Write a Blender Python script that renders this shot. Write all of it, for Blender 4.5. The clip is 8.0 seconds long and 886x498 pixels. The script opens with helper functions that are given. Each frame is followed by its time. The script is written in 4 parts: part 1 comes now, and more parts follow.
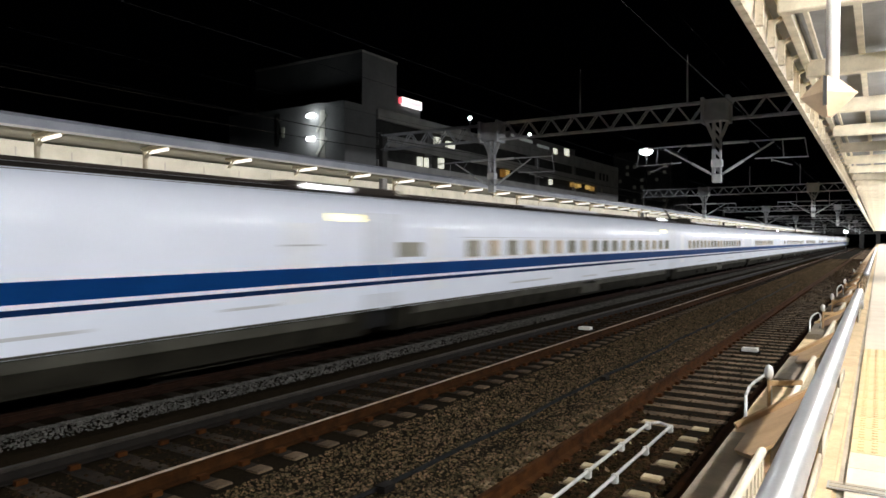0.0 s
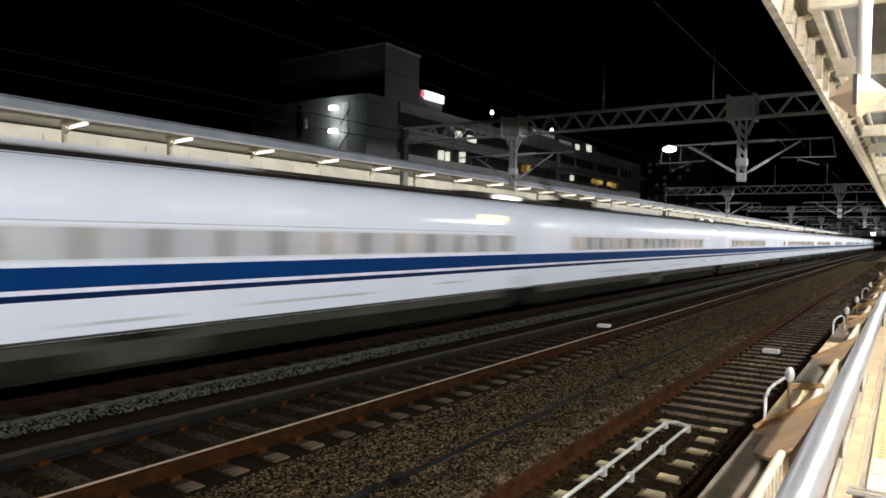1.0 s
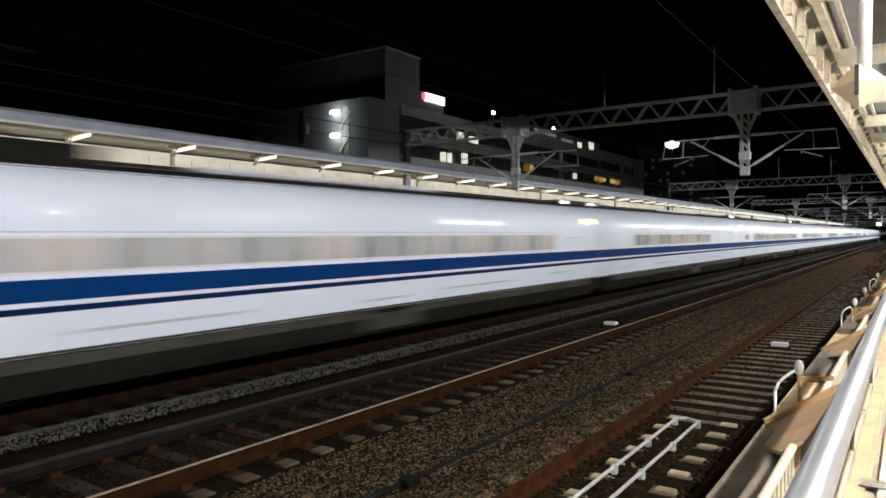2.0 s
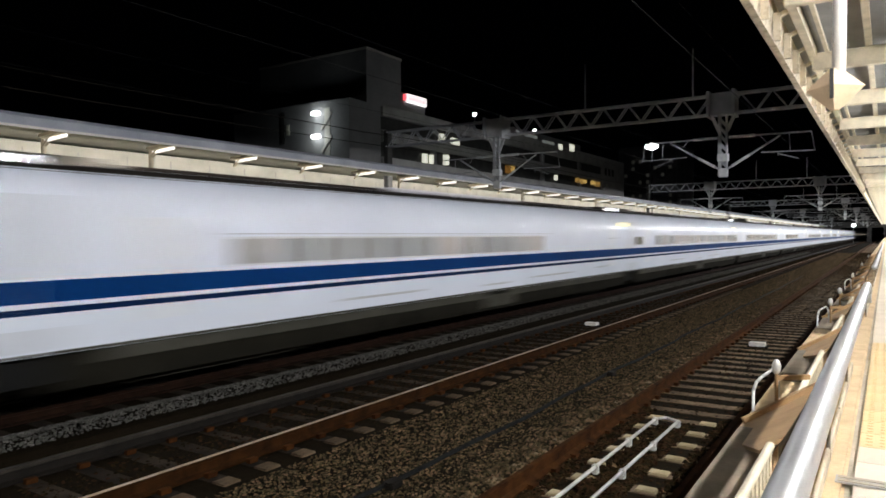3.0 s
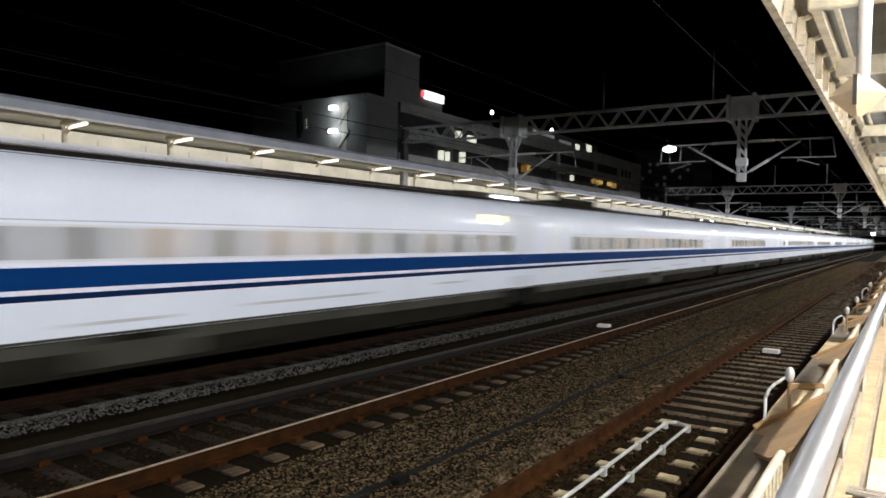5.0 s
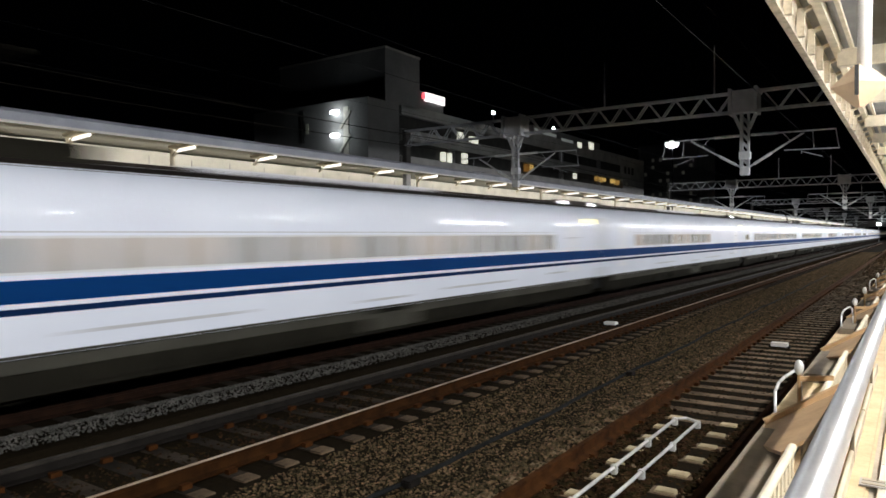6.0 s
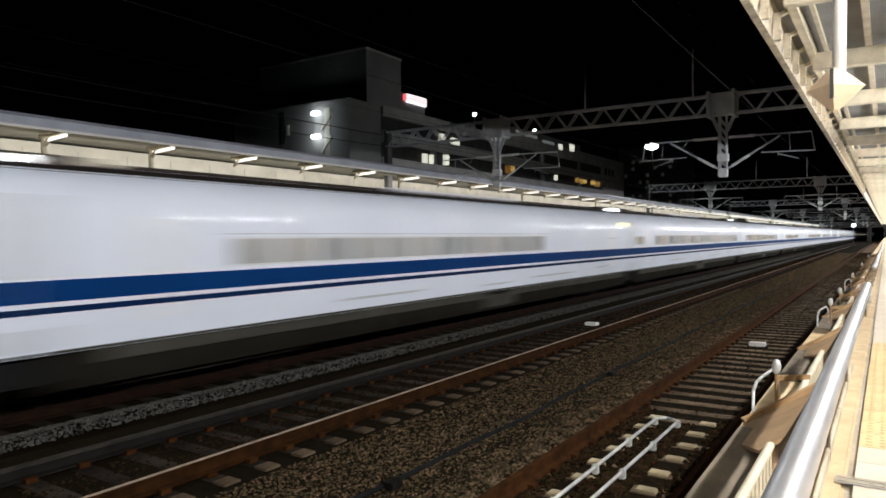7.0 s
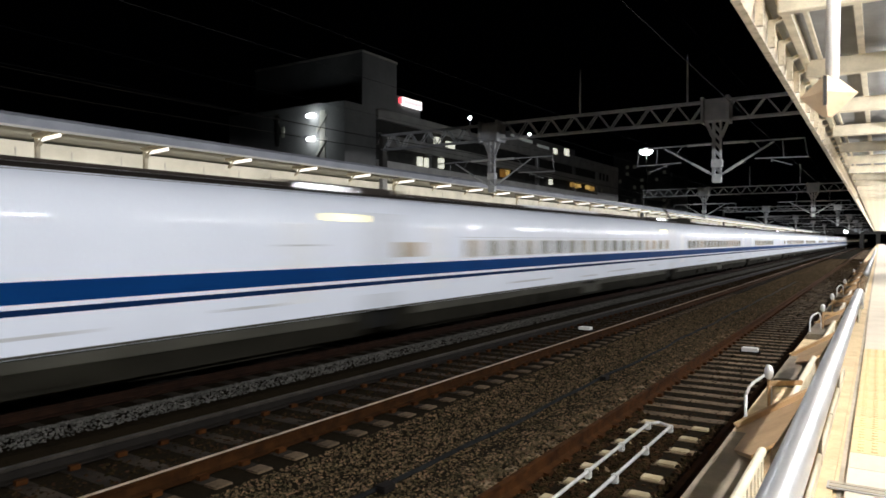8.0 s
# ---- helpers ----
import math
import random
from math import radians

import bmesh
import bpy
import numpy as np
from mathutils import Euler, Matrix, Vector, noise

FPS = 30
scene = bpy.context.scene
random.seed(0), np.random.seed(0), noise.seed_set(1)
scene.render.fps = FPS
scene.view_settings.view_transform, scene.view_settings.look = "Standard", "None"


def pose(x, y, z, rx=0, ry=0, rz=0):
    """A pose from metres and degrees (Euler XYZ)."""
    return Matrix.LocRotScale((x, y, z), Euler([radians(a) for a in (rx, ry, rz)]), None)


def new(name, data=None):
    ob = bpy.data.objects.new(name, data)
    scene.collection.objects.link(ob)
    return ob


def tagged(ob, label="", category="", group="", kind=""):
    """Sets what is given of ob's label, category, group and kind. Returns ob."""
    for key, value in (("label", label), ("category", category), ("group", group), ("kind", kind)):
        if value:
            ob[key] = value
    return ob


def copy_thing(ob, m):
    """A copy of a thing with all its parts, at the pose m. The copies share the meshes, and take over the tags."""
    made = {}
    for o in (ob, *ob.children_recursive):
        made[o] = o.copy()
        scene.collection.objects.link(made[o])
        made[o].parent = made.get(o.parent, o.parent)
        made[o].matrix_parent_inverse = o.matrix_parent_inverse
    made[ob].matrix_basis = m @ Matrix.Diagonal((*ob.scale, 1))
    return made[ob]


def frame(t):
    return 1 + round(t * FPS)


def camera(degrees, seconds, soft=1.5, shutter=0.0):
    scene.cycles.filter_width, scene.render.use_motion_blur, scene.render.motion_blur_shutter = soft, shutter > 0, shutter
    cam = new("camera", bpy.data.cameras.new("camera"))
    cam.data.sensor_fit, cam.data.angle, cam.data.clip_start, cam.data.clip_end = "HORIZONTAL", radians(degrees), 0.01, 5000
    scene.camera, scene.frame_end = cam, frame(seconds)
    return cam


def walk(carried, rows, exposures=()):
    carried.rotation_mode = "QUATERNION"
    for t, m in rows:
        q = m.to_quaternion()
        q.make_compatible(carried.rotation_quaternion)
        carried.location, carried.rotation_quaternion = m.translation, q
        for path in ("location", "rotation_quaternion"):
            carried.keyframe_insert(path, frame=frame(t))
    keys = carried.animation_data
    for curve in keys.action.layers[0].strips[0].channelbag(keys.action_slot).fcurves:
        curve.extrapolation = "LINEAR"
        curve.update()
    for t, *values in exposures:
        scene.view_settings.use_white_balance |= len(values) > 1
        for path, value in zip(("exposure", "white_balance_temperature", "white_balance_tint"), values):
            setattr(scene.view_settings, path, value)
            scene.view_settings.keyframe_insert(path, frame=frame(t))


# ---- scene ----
# World: rail top is z = 0, the tracks run along +y, metres.
EYE = (0.0, 0.0, 2.4)
CAR = 25.0           # length of one train car
SIDE = -9.23         # x of the train's side
TRACKS = (-2.39, -7.0, -10.92)

cam = camera(66.0, 8.0, soft=1.6, shutter=0.5)
# hand-held sway, yaw, pitch and roll every tenth of a second; it comes round every four seconds
SWAY = [
    (32.60, -0.71, 0.00), (33.36, -0.26, -2.32), (33.10, -0.61, -1.40), (33.00, -0.99, -0.20), (33.87, -1.00, -0.68),
    (34.28, -0.98, -0.80), (34.62, -1.00, -0.60), (34.60, -1.20, -0.14), (34.47, -1.32, 0.01), (34.39, -1.30, 0.72),
    (34.22, -1.23, 1.13), (33.46, -1.00, 0.90), (33.10, -0.86, 0.52), (32.77, -0.74, 0.08), (33.44, -0.01, -2.47),
    (33.15, -0.42, -1.64), (33.02, -0.91, -0.30), (33.40, -0.97, -0.58), (34.21, -1.06, -0.75), (34.55, -1.00, -0.60),
    (34.61, -1.10, -0.36), (34.50, -1.30, 0.09), (34.43, -1.37, 0.58), (34.28, -1.31, 0.98), (33.78, -1.06, 0.93),
    (33.23, -0.95, 0.63), (32.89, -0.78, 0.17), (32.48, -0.66, -0.02), (33.30, -0.35, -1.98), (33.02, -0.76, -0.67),
    (33.07, -0.99, -0.43), (34.12, -1.06, -0.74), (34.41, -0.99, -0.52), (34.58, -1.06, -0.35), (34.55, -1.27, 0.02),
    (34.44, -1.36, 0.33), (34.34, -1.34, 0.74), (34.01, -1.13, 1.13), (33.42, -1.00, 0.87), (32.96, -0.83, 0.43),
]


def eye(yaw, pitch, roll):
    return pose(*EYE, 0, 0, yaw) @ pose(0, 0, 0, 90 + pitch) @ pose(0, 0, 0, 0, 0, roll)


def dimming(t):
    """Stops by which the camera darkens just after each sway and recovers."""
    phase = (t - 0.06) % (4 / 3)
    return -0.24 * max(0.0, 1 - phase / 0.6) if t > 0.05 else 0.0


walk(cam, [(t, eye(*SWAY[round(t * 10 - 0.2) % 40])) for t in [0.0, 0.04] + [i / 10 for i in range(1, 81)]], [(i / 10, dimming(i / 10)) for i in range(81)])

# ---- world and lights ----
world = bpy.data.worlds.new("night")
scene.world = world
world.use_nodes = True
world.node_tree.nodes["Background"].inputs[0].default_value = (0.02, 0.025, 0.04, 1)
world.node_tree.nodes["Background"].inputs[1].default_value = 0.004


def strip_lamp(name, at, tilt, width, length, watts, colour):
    """A row of fluorescent tubes as one long lamp along y, tilted about y."""
    data = bpy.data.lights.new(name, "AREA")
    data.shape, data.size, data.size_y = "RECTANGLE", width, length
    data.energy, data.color = watts, colour
    ob = new(name, data)
    ob.matrix_world = pose(*at, 0, tilt, 0)
    return ob


WARM, COOL = (0.97, 0.98, 1.0), (1.0, 0.98, 0.95)
for y0, n in ((-9, 19.6), (13.5, 8.5), (27.8, 9.2), (41, 14), (58, 40), (100, 80), (182, 80)):
    strip_lamp("platform_light_row", (1.95, y0 + n / 2, 4.75), 78, 0.08, n, 72 * n, WARM)
for y0, n in ((-10, 60), (50, 80), (130, 110)):
    strip_lamp("far_platform_light_row", (-19.6, y0 + n / 2, 5.1), 52, 0.1, n, 34 * n, COOL)


# ---- materials ----
def nodes_of(name):
    m = bpy.data.materials.new(name)
    m.use_nodes = True
    return m, m.node_tree, m.node_tree.nodes["Principled BSDF"]


def surface(name, dark, light, rough=0.6, metal=0.0, scale=6.0, fine=60.0, bump=0.15, spread=0.0, island=False, detail=6.0, coat=0.0, spots=0.35, spec=0.5):
    """Two-scale noise between two colours, with grain bump; spread varies the value from piece to piece."""
    m, tree, bsdf = nodes_of(name)
    n, link = tree.nodes, tree.links.new
    co = n.new("ShaderNodeTexCoord")
    big, small = n.new("ShaderNodeTexNoise"), n.new("ShaderNodeTexNoise")
    for tex, s in ((big, scale), (small, fine)):
        tex.inputs["Scale"].default_value, tex.inputs["Detail"].default_value = s, detail
        link(co.outputs["Object"], tex.inputs["Vector"])
    mix = n.new("ShaderNodeMath")
    mix.operation = "MULTIPLY_ADD"
    link(small.outputs["Fac"], mix.inputs[0])
    mix.inputs[1].default_value = spots
    link(big.outputs["Fac"], mix.inputs[2])
    ramp = n.new("ShaderNodeValToRGB")
    ramp.color_ramp.elements[0].position, ramp.color_ramp.elements[1].position = 0.42, 0.85
    ramp.color_ramp.elements[0].color, ramp.color_ramp.elements[1].color = (*dark, 1), (*light, 1)
    link(mix.outputs[0], ramp.inputs["Fac"])
    out = ramp.outputs["Color"]
    if spread:
        src = n.new("ShaderNodeNewGeometry").outputs["Random Per Island"] if island else n.new("ShaderNodeObjectInfo").outputs["Random"]
        span = n.new("ShaderNodeMapRange")
        span.inputs["To Min"].default_value, span.inputs["To Max"].default_value = 1 - spread, 1 + spread
        link(src, span.inputs["Value"])
        hsv = n.new("ShaderNodeHueSaturation")
        link(span.outputs["Result"], hsv.inputs["Value"])
        if island:
            turn = n.new("ShaderNodeMapRange")
            turn.inputs["To Min"].default_value, turn.inputs["To Max"].default_value = 0.535, 0.475
            link(src, turn.inputs["Value"])
            link(turn.outputs["Result"], hsv.inputs["Hue"])
        link(out, hsv.inputs["Color"])
        out = hsv.outputs["Color"]
    link(out, bsdf.inputs["Base Color"])
    bsdf.inputs["Roughness"].default_value, bsdf.inputs["Metallic"].default_value = rough, metal
    bsdf.inputs["Specular IOR Level"].default_value = spec
    bsdf.inputs["Coat Weight"].default_value, bsdf.inputs["Coat Roughness"].default_value = coat, 0.06
    if bump:
        b = n.new("ShaderNodeBump")
        b.inputs["Strength"].default_value, b.inputs["Distance"].default_value = bump, 0.01
        link(small.outputs["Fac"], b.inputs["Height"])
        link(b.outputs["Normal"], bsdf.inputs["Normal"])
    return m


def glow(name, colour, strength):
    m, tree, bsdf = nodes_of(name)
    bsdf.inputs["Base Color"].default_value = (*colour, 1)
    bsdf.inputs["Emission Color"].default_value = (*colour, 1)
    bsdf.inputs["Emission Strength"].default_value = strength
    return m


def lit_window(name, a, b, strength, rough=0.08, mid=None):
    """Glass before a lit interior: colour and brightness differ from pane to pane."""
    m, tree, bsdf = nodes_of(name)
    n, link = tree.nodes, tree.links.new
    info, ramp = n.new("ShaderNodeObjectInfo"), n.new("ShaderNodeValToRGB")
    ramp.color_ramp.elements[0].color, ramp.color_ramp.elements[1].color = (*a, 1), (*b, 1)
    if mid:
        stop = ramp.color_ramp.elements.new(0.45)
        stop.color = (*mid, 1)
    co, tex, add = n.new("ShaderNodeTexCoord"), n.new("ShaderNodeTexNoise"), n.new("ShaderNodeMath")
    tex.inputs["Scale"].default_value = 2.2
    link(co.outputs["Object"], tex.inputs["Vector"])
    add.operation = "MULTIPLY"
    link(info.outputs["Random"], add.inputs[0])
    link(tex.outputs["Fac"], add.inputs[1])
    boost = n.new("ShaderNodeMath")
    boost.operation, boost.inputs[1].default_value = "MULTIPLY", 2.0
    link(add.outputs[0], boost.inputs[0])
    link(boost.outputs[0], ramp.inputs["Fac"])
    bsdf.inputs["Base Color"].default_value = (0.03, 0.03, 0.03, 1)
    link(ramp.outputs["Color"], bsdf.inputs["Emission Color"])
    bsdf.inputs["Emission Strength"].default_value = strength
    bsdf.inputs["Roughness"].default_value = rough
    return m


M_white = surface("train_white_paint", (0.72, 0.76, 0.85), (0.79, 0.83, 0.92), 0.5, scale=0.8, fine=14, bump=0.0, coat=0.28, spots=0.2)
M_roof = surface("train_roof_grey", (0.42, 0.43, 0.46), (0.55, 0.56, 0.58), 0.5, scale=1.5, fine=20, bump=0.02)
M_blue = surface("train_blue_paint", (0.001, 0.029, 0.125), (0.0015, 0.038, 0.155), 0.6, scale=1.0, fine=15, bump=0.0, spec=0.04)
# near-black: the gloom beneath the carriage body is in this colour
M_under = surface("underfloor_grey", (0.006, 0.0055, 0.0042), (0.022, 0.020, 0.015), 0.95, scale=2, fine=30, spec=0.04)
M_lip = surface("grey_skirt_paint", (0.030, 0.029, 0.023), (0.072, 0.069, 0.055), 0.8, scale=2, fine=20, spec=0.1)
M_farrust = surface("dark_rust", (0.005, 0.0022, 0.0013), (0.017, 0.0075, 0.004), 0.9, scale=5, fine=60, spec=0.08)
M_dark = surface("black_rubber", (0.006, 0.006, 0.006), (0.015, 0.015, 0.015), 0.9, spec=0.1)
M_pane = lit_window("train_window", (0.14, 0.142, 0.118), (0.54, 0.44, 0.34), 0.85, mid=(0.26, 0.25, 0.205))
M_endgrey = surface("grey_end_paint", (0.58, 0.61, 0.67), (0.66, 0.69, 0.75), 0.45, bump=0.0)
M_wframe = surface("grey_window_frame", (0.56, 0.56, 0.55), (0.66, 0.66, 0.65), 0.45, bump=0.0)
M_desk = glow("destination_display", (1.0, 0.86, 0.42), 1.6)
M_door = surface("train_door_paint", (0.7, 0.72, 0.77), (0.78, 0.8, 0.84), 0.35, bump=0.0)
M_rust = surface("rusty_rail", (0.015, 0.0052, 0.0014), (0.054, 0.020, 0.0052), 0.9, spec=0.06, scale=5, fine=70, bump=0.3)
M_midrust = surface("dark_rusty_rail", (0.010, 0.0036, 0.001), (0.034, 0.0133, 0.0035), 0.9, spec=0.06, scale=5, fine=70, bump=0.3)
M_shine = surface("polished_rail_head", (0.34, 0.235, 0.145), (0.54, 0.41, 0.29), 0.5, metal=0.3, scale=3, fine=40, bump=0.02)
M_dull = surface("grey_rail", (0.004, 0.003, 0.0023), (0.011, 0.0088, 0.007), 0.75, spec=0.12, scale=4, fine=50)
M_greyhead = surface("worn_grey_rail_head", (0.013, 0.0105, 0.008), (0.040, 0.033, 0.026), 0.6, spec=0.2, scale=4, fine=50)
M_navy = surface("train_navy_paint", (0.003, 0.015, 0.055), (0.004, 0.020, 0.072), 0.6, scale=1.0, fine=15, bump=0.0, spec=0.04)
# roof brown with the shade above the platform lamps mixed in
M_roofshade = surface("sooty_brown_roof", (0.014, 0.010, 0.008), (0.042, 0.033, 0.027), 0.8, scale=1.3, fine=18, bump=0.02, spec=0.2)
M_bright = surface("bright_metal_cover", (0.84, 0.85, 0.87), (0.92, 0.93, 0.94), 0.24, metal=0.75, scale=2, fine=20, bump=0.0)
# sleeper concrete with the platform lamps' light painted into its colour
M_pad = surface("bare_pale_concrete", (0.24, 0.19, 0.11), (0.48, 0.40, 0.25), 0.85, spec=0.15, scale=5, fine=45, bump=0.3, spread=0.2)
# brown steel toned down for shade at the platform edge
M_umber = surface("dirty_umber_steel", (0.125, 0.098, 0.066), (0.21, 0.167, 0.115), 0.75, scale=5, fine=50, bump=0.15)
M_sleeper = surface("concrete_sleeper", (0.034, 0.0225, 0.0135), (0.185, 0.132, 0.082), 0.9, spec=0.15, scale=3.5, fine=45, bump=0.3, spread=0.25)
M_bed = surface("ballast_bed", (0.003, 0.0022, 0.0013), (0.0125, 0.009, 0.0052), 0.95, spec=0.02, scale=9, fine=34, bump=0.9, spots=0.7)
M_stone = surface("ballast_stone", (0.006, 0.0036, 0.0017), (0.036, 0.0215, 0.010), 0.95, spec=0.03, scale=7, fine=40, bump=0.3, spread=0.55, island=True)
M_olive = surface("olive_ballast_stone", (0.021, 0.0145, 0.0074), (0.110, 0.077, 0.041), 0.95, spec=0.1, scale=7, fine=40, bump=0.3, spread=0.85, island=True)
M_oily = surface("oily_sleeper", (0.004, 0.003, 0.0021), (0.036, 0.027, 0.019), 0.9, spec=0.12, scale=3.5, fine=45, bump=0.3, spread=0.35)
M_gutter = surface("stained_gutter_paint", (0.13, 0.105, 0.05), (0.58, 0.5, 0.37), 0.65, scale=5, fine=26, bump=0.15, spots=0.6)
M_pale = surface("pale_gravel", (0.04, 0.038, 0.033), (0.115, 0.109, 0.098), 0.95, spec=0.1, scale=7, fine=40, bump=0.3, spread=0.3, island=True)
M_galv = surface("galvanised_pipe", (0.5, 0.5, 0.48), (0.75, 0.74, 0.7), 0.4, metal=0.35, scale=8, fine=60)
M_steel = surface("stainless_handrail", (0.6, 0.61, 0.63), (0.78, 0.79, 0.81), 0.33, metal=0.85, scale=3, fine=80, bump=0.02)
M_concrete = surface("platform_concrete", (0.3, 0.25, 0.18), (0.48, 0.42, 0.32), 0.85, scale=2.5, fine=50)
M_edge = surface("dirty_edge_concrete", (0.46, 0.34, 0.19), (0.68, 0.52, 0.31), 0.85, scale=4, fine=50, bump=0.3)
M_tile = surface("pale_floor_tile", (0.66, 0.56, 0.42), (0.78, 0.68, 0.54), 0.5, scale=3, fine=40, bump=0.05, spread=0.06)
M_yellow = surface("yellow_floor_tile", (0.68, 0.48, 0.22), (0.78, 0.58, 0.30), 0.55, scale=3, fine=40, bump=0.1, spread=0.06)
M_tan = surface("brown_painted_steel", (0.29, 0.175, 0.08), (0.44, 0.28, 0.14), 0.6, scale=6, fine=60)
M_cream = surface("cream_painted_steel", (0.5, 0.44, 0.32), (0.72, 0.64, 0.48), 0.6, scale=3.5, fine=40, bump=0.1)
M_panel = surface("grey_ceiling_sheet", (0.18, 0.178, 0.172), (0.28, 0.276, 0.268), 0.7, scale=1.6, fine=30, bump=0.05)
M_fascia = surface("grey_blue_fascia", (0.32, 0.34, 0.40), (0.46, 0.48, 0.54), 0.55, scale=1.2, fine=24, bump=0.05)
M_wall = surface("cream_wall_panel", (0.38, 0.36, 0.295), (0.54, 0.51, 0.43), 0.7, scale=1.0, fine=24, bump=0.05)
M_gantry = surface("grey_gantry_steel", (0.29, 0.30, 0.32), (0.45, 0.46, 0.48), 0.6, metal=0.1, scale=2.5, fine=40)
M_insul = surface("pale_insulator", (0.5, 0.52, 0.54), (0.68, 0.7, 0.7), 0.35)
M_wire = surface("dull_wire", (0.003, 0.003, 0.003), (0.007, 0.007, 0.007), 0.8, spec=0.05)
M_bldg = surface("dark_plaster_wall", (0.14, 0.137, 0.142), (0.22, 0.217, 0.22), 0.85, scale=0.25, fine=4, bump=0.1)
M_band = surface("pale_concrete_band", (0.3, 0.28, 0.25), (0.44, 0.42, 0.38), 0.8, scale=0.5, fine=6, bump=0.1)
M_parapet = surface("light_grey_parapet", (0.28, 0.275, 0.27), (0.42, 0.41, 0.40), 0.8, scale=0.5, fine=6, bump=0.1)
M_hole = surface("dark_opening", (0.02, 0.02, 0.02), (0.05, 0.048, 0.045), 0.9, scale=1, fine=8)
M_tube = glow("fluorescent_tube", (1.0, 0.96, 0.9), 9.0)
# glow in place of lamplight on the far canopy's brackets
M_bracketglow = glow("far_fluorescent_tube", (1.0, 0.97, 0.92), 1.3)
M_lampw = glow("white_lamp", (0.95, 1.0, 1.0), 9.0)
M_signw = glow("white_sign_face", (1.0, 0.95, 0.95), 1.3)
M_glyph = glow("pink_sign_mark", (0.9, 0.55, 0.6), 0.7)
M_signr = glow("red_sign_face", (1.0, 0.12, 0.15), 1.5)
M_winlit = glow("lit_office_window", (0.95, 0.95, 0.8), 0.75)
M_amber = lit_window("amber_shop_window", (0.22, 0.1, 0.02), (1.0, 0.66, 0.2), 0.55)
# glow that paints lamplight on the roof awning
M_awning = glow("faintly_lit_strip", (0.8, 0.85, 0.82), 0.10)
M_dim = glow("dim_far_window", (0.5, 0.5, 0.42), 0.022)


# ---- building helpers ----
def part(name, bm, material, parent=None, label="", smooth=False):
    """Links a bmesh as one mesh object under a thing or a part."""
    me = bpy.data.meshes.new(name)
    bmesh.ops.recalc_face_normals(bm, faces=bm.faces)
    bm.to_mesh(me)
    bm.free()
    me.materials.append(material)
    if smooth:
        for poly in me.polygons:
            poly.use_smooth = True
    ob = new(name, me)
    ob.parent = parent
    return tagged(ob, label=label)


def again(ob, parent, at):
    """Another piece on the same mesh."""
    o = new(ob.name.split(".")[0], ob.data)
    o.parent, o.location = parent, at
    return o


def empty(name, at=(0, 0, 0), **tags):
    ob = new(name)
    ob.location = at
    return tagged(ob, **tags)


def box(bm, x0, x1, y0, y1, z0, z1, bevel=0.0):
    got = bmesh.ops.create_cube(bm, size=1, matrix=Matrix.Translation(((x0 + x1) / 2, (y0 + y1) / 2, (z0 + z1) / 2)) @ Matrix.Diagonal((x1 - x0, y1 - y0, z1 - z0, 1)))
    if bevel:
        edges = {e for v in got["verts"] for e in v.link_edges}
        bmesh.ops.bevel(bm, geom=list(edges), offset=bevel, segments=2, affect="EDGES")
    return bm


def rod(bm, a, b, r, sides=8, r2=None):
    a, b = Vector(a), Vector(b)
    d = b - a
    m = Matrix.Translation((a + b) / 2) @ d.to_track_quat("Z", "Y").to_matrix().to_4x4()
    bmesh.ops.create_cone(bm, cap_ends=True, segments=sides, radius1=r, radius2=r if r2 is None else r2, depth=d.length, matrix=m)
    return bm


def bar(bm, a, b, w, h):
    """A square bar from a to b."""
    a, b = Vector(a), Vector(b)
    d = b - a
    m = Matrix.Translation((a + b) / 2) @ d.to_track_quat("Y", "Z").to_matrix().to_4x4() @ Matrix.Diagonal((w, d.length, h, 1))
    bmesh.ops.create_cube(bm, size=1, matrix=m)
    return bm


def pipe(bm, points, r, sides=10):
    for a, b in zip(points, points[1:]):
        rod(bm, a, b, r, sides)
    for p in points[1:-1]:
        bmesh.ops.create_icosphere(bm, subdivisions=1, radius=r * 1.02, matrix=Matrix.Translation(p))
    return bm


def line_tube(bm, points, r, sides=5):
    """One unbroken round line through points that run roughly along y."""
    rings = [[bm.verts.new((p[0] + r * math.cos(6.2832 * k / sides), p[1], p[2] + r * math.sin(6.2832 * k / sides))) for k in range(sides)] for p in points]
    for a, b in zip(rings, rings[1:]):
        for k in range(sides):
            bm.faces.new((a[k], a[(k + 1) % sides], b[(k + 1) % sides], b[k]))
    bm.faces.new(rings[0])
    bm.faces.new(list(reversed(rings[-1])))
    return bm


def prism(bm, outline, y0, y1):
    """An x-z outline drawn out along y, closed at both ends."""
    a = [bm.verts.new((x, y0, z)) for x, z in outline]
    b = [bm.verts.new((x, y1, z)) for x, z in outline]
    for i in range(len(outline)):
        j = (i + 1) % len(outline)
        bm.faces.new((a[i], a[j], b[j], b[i]))
    bm.faces.new(a)
    bm.faces.new(list(reversed(b)))
    return bm


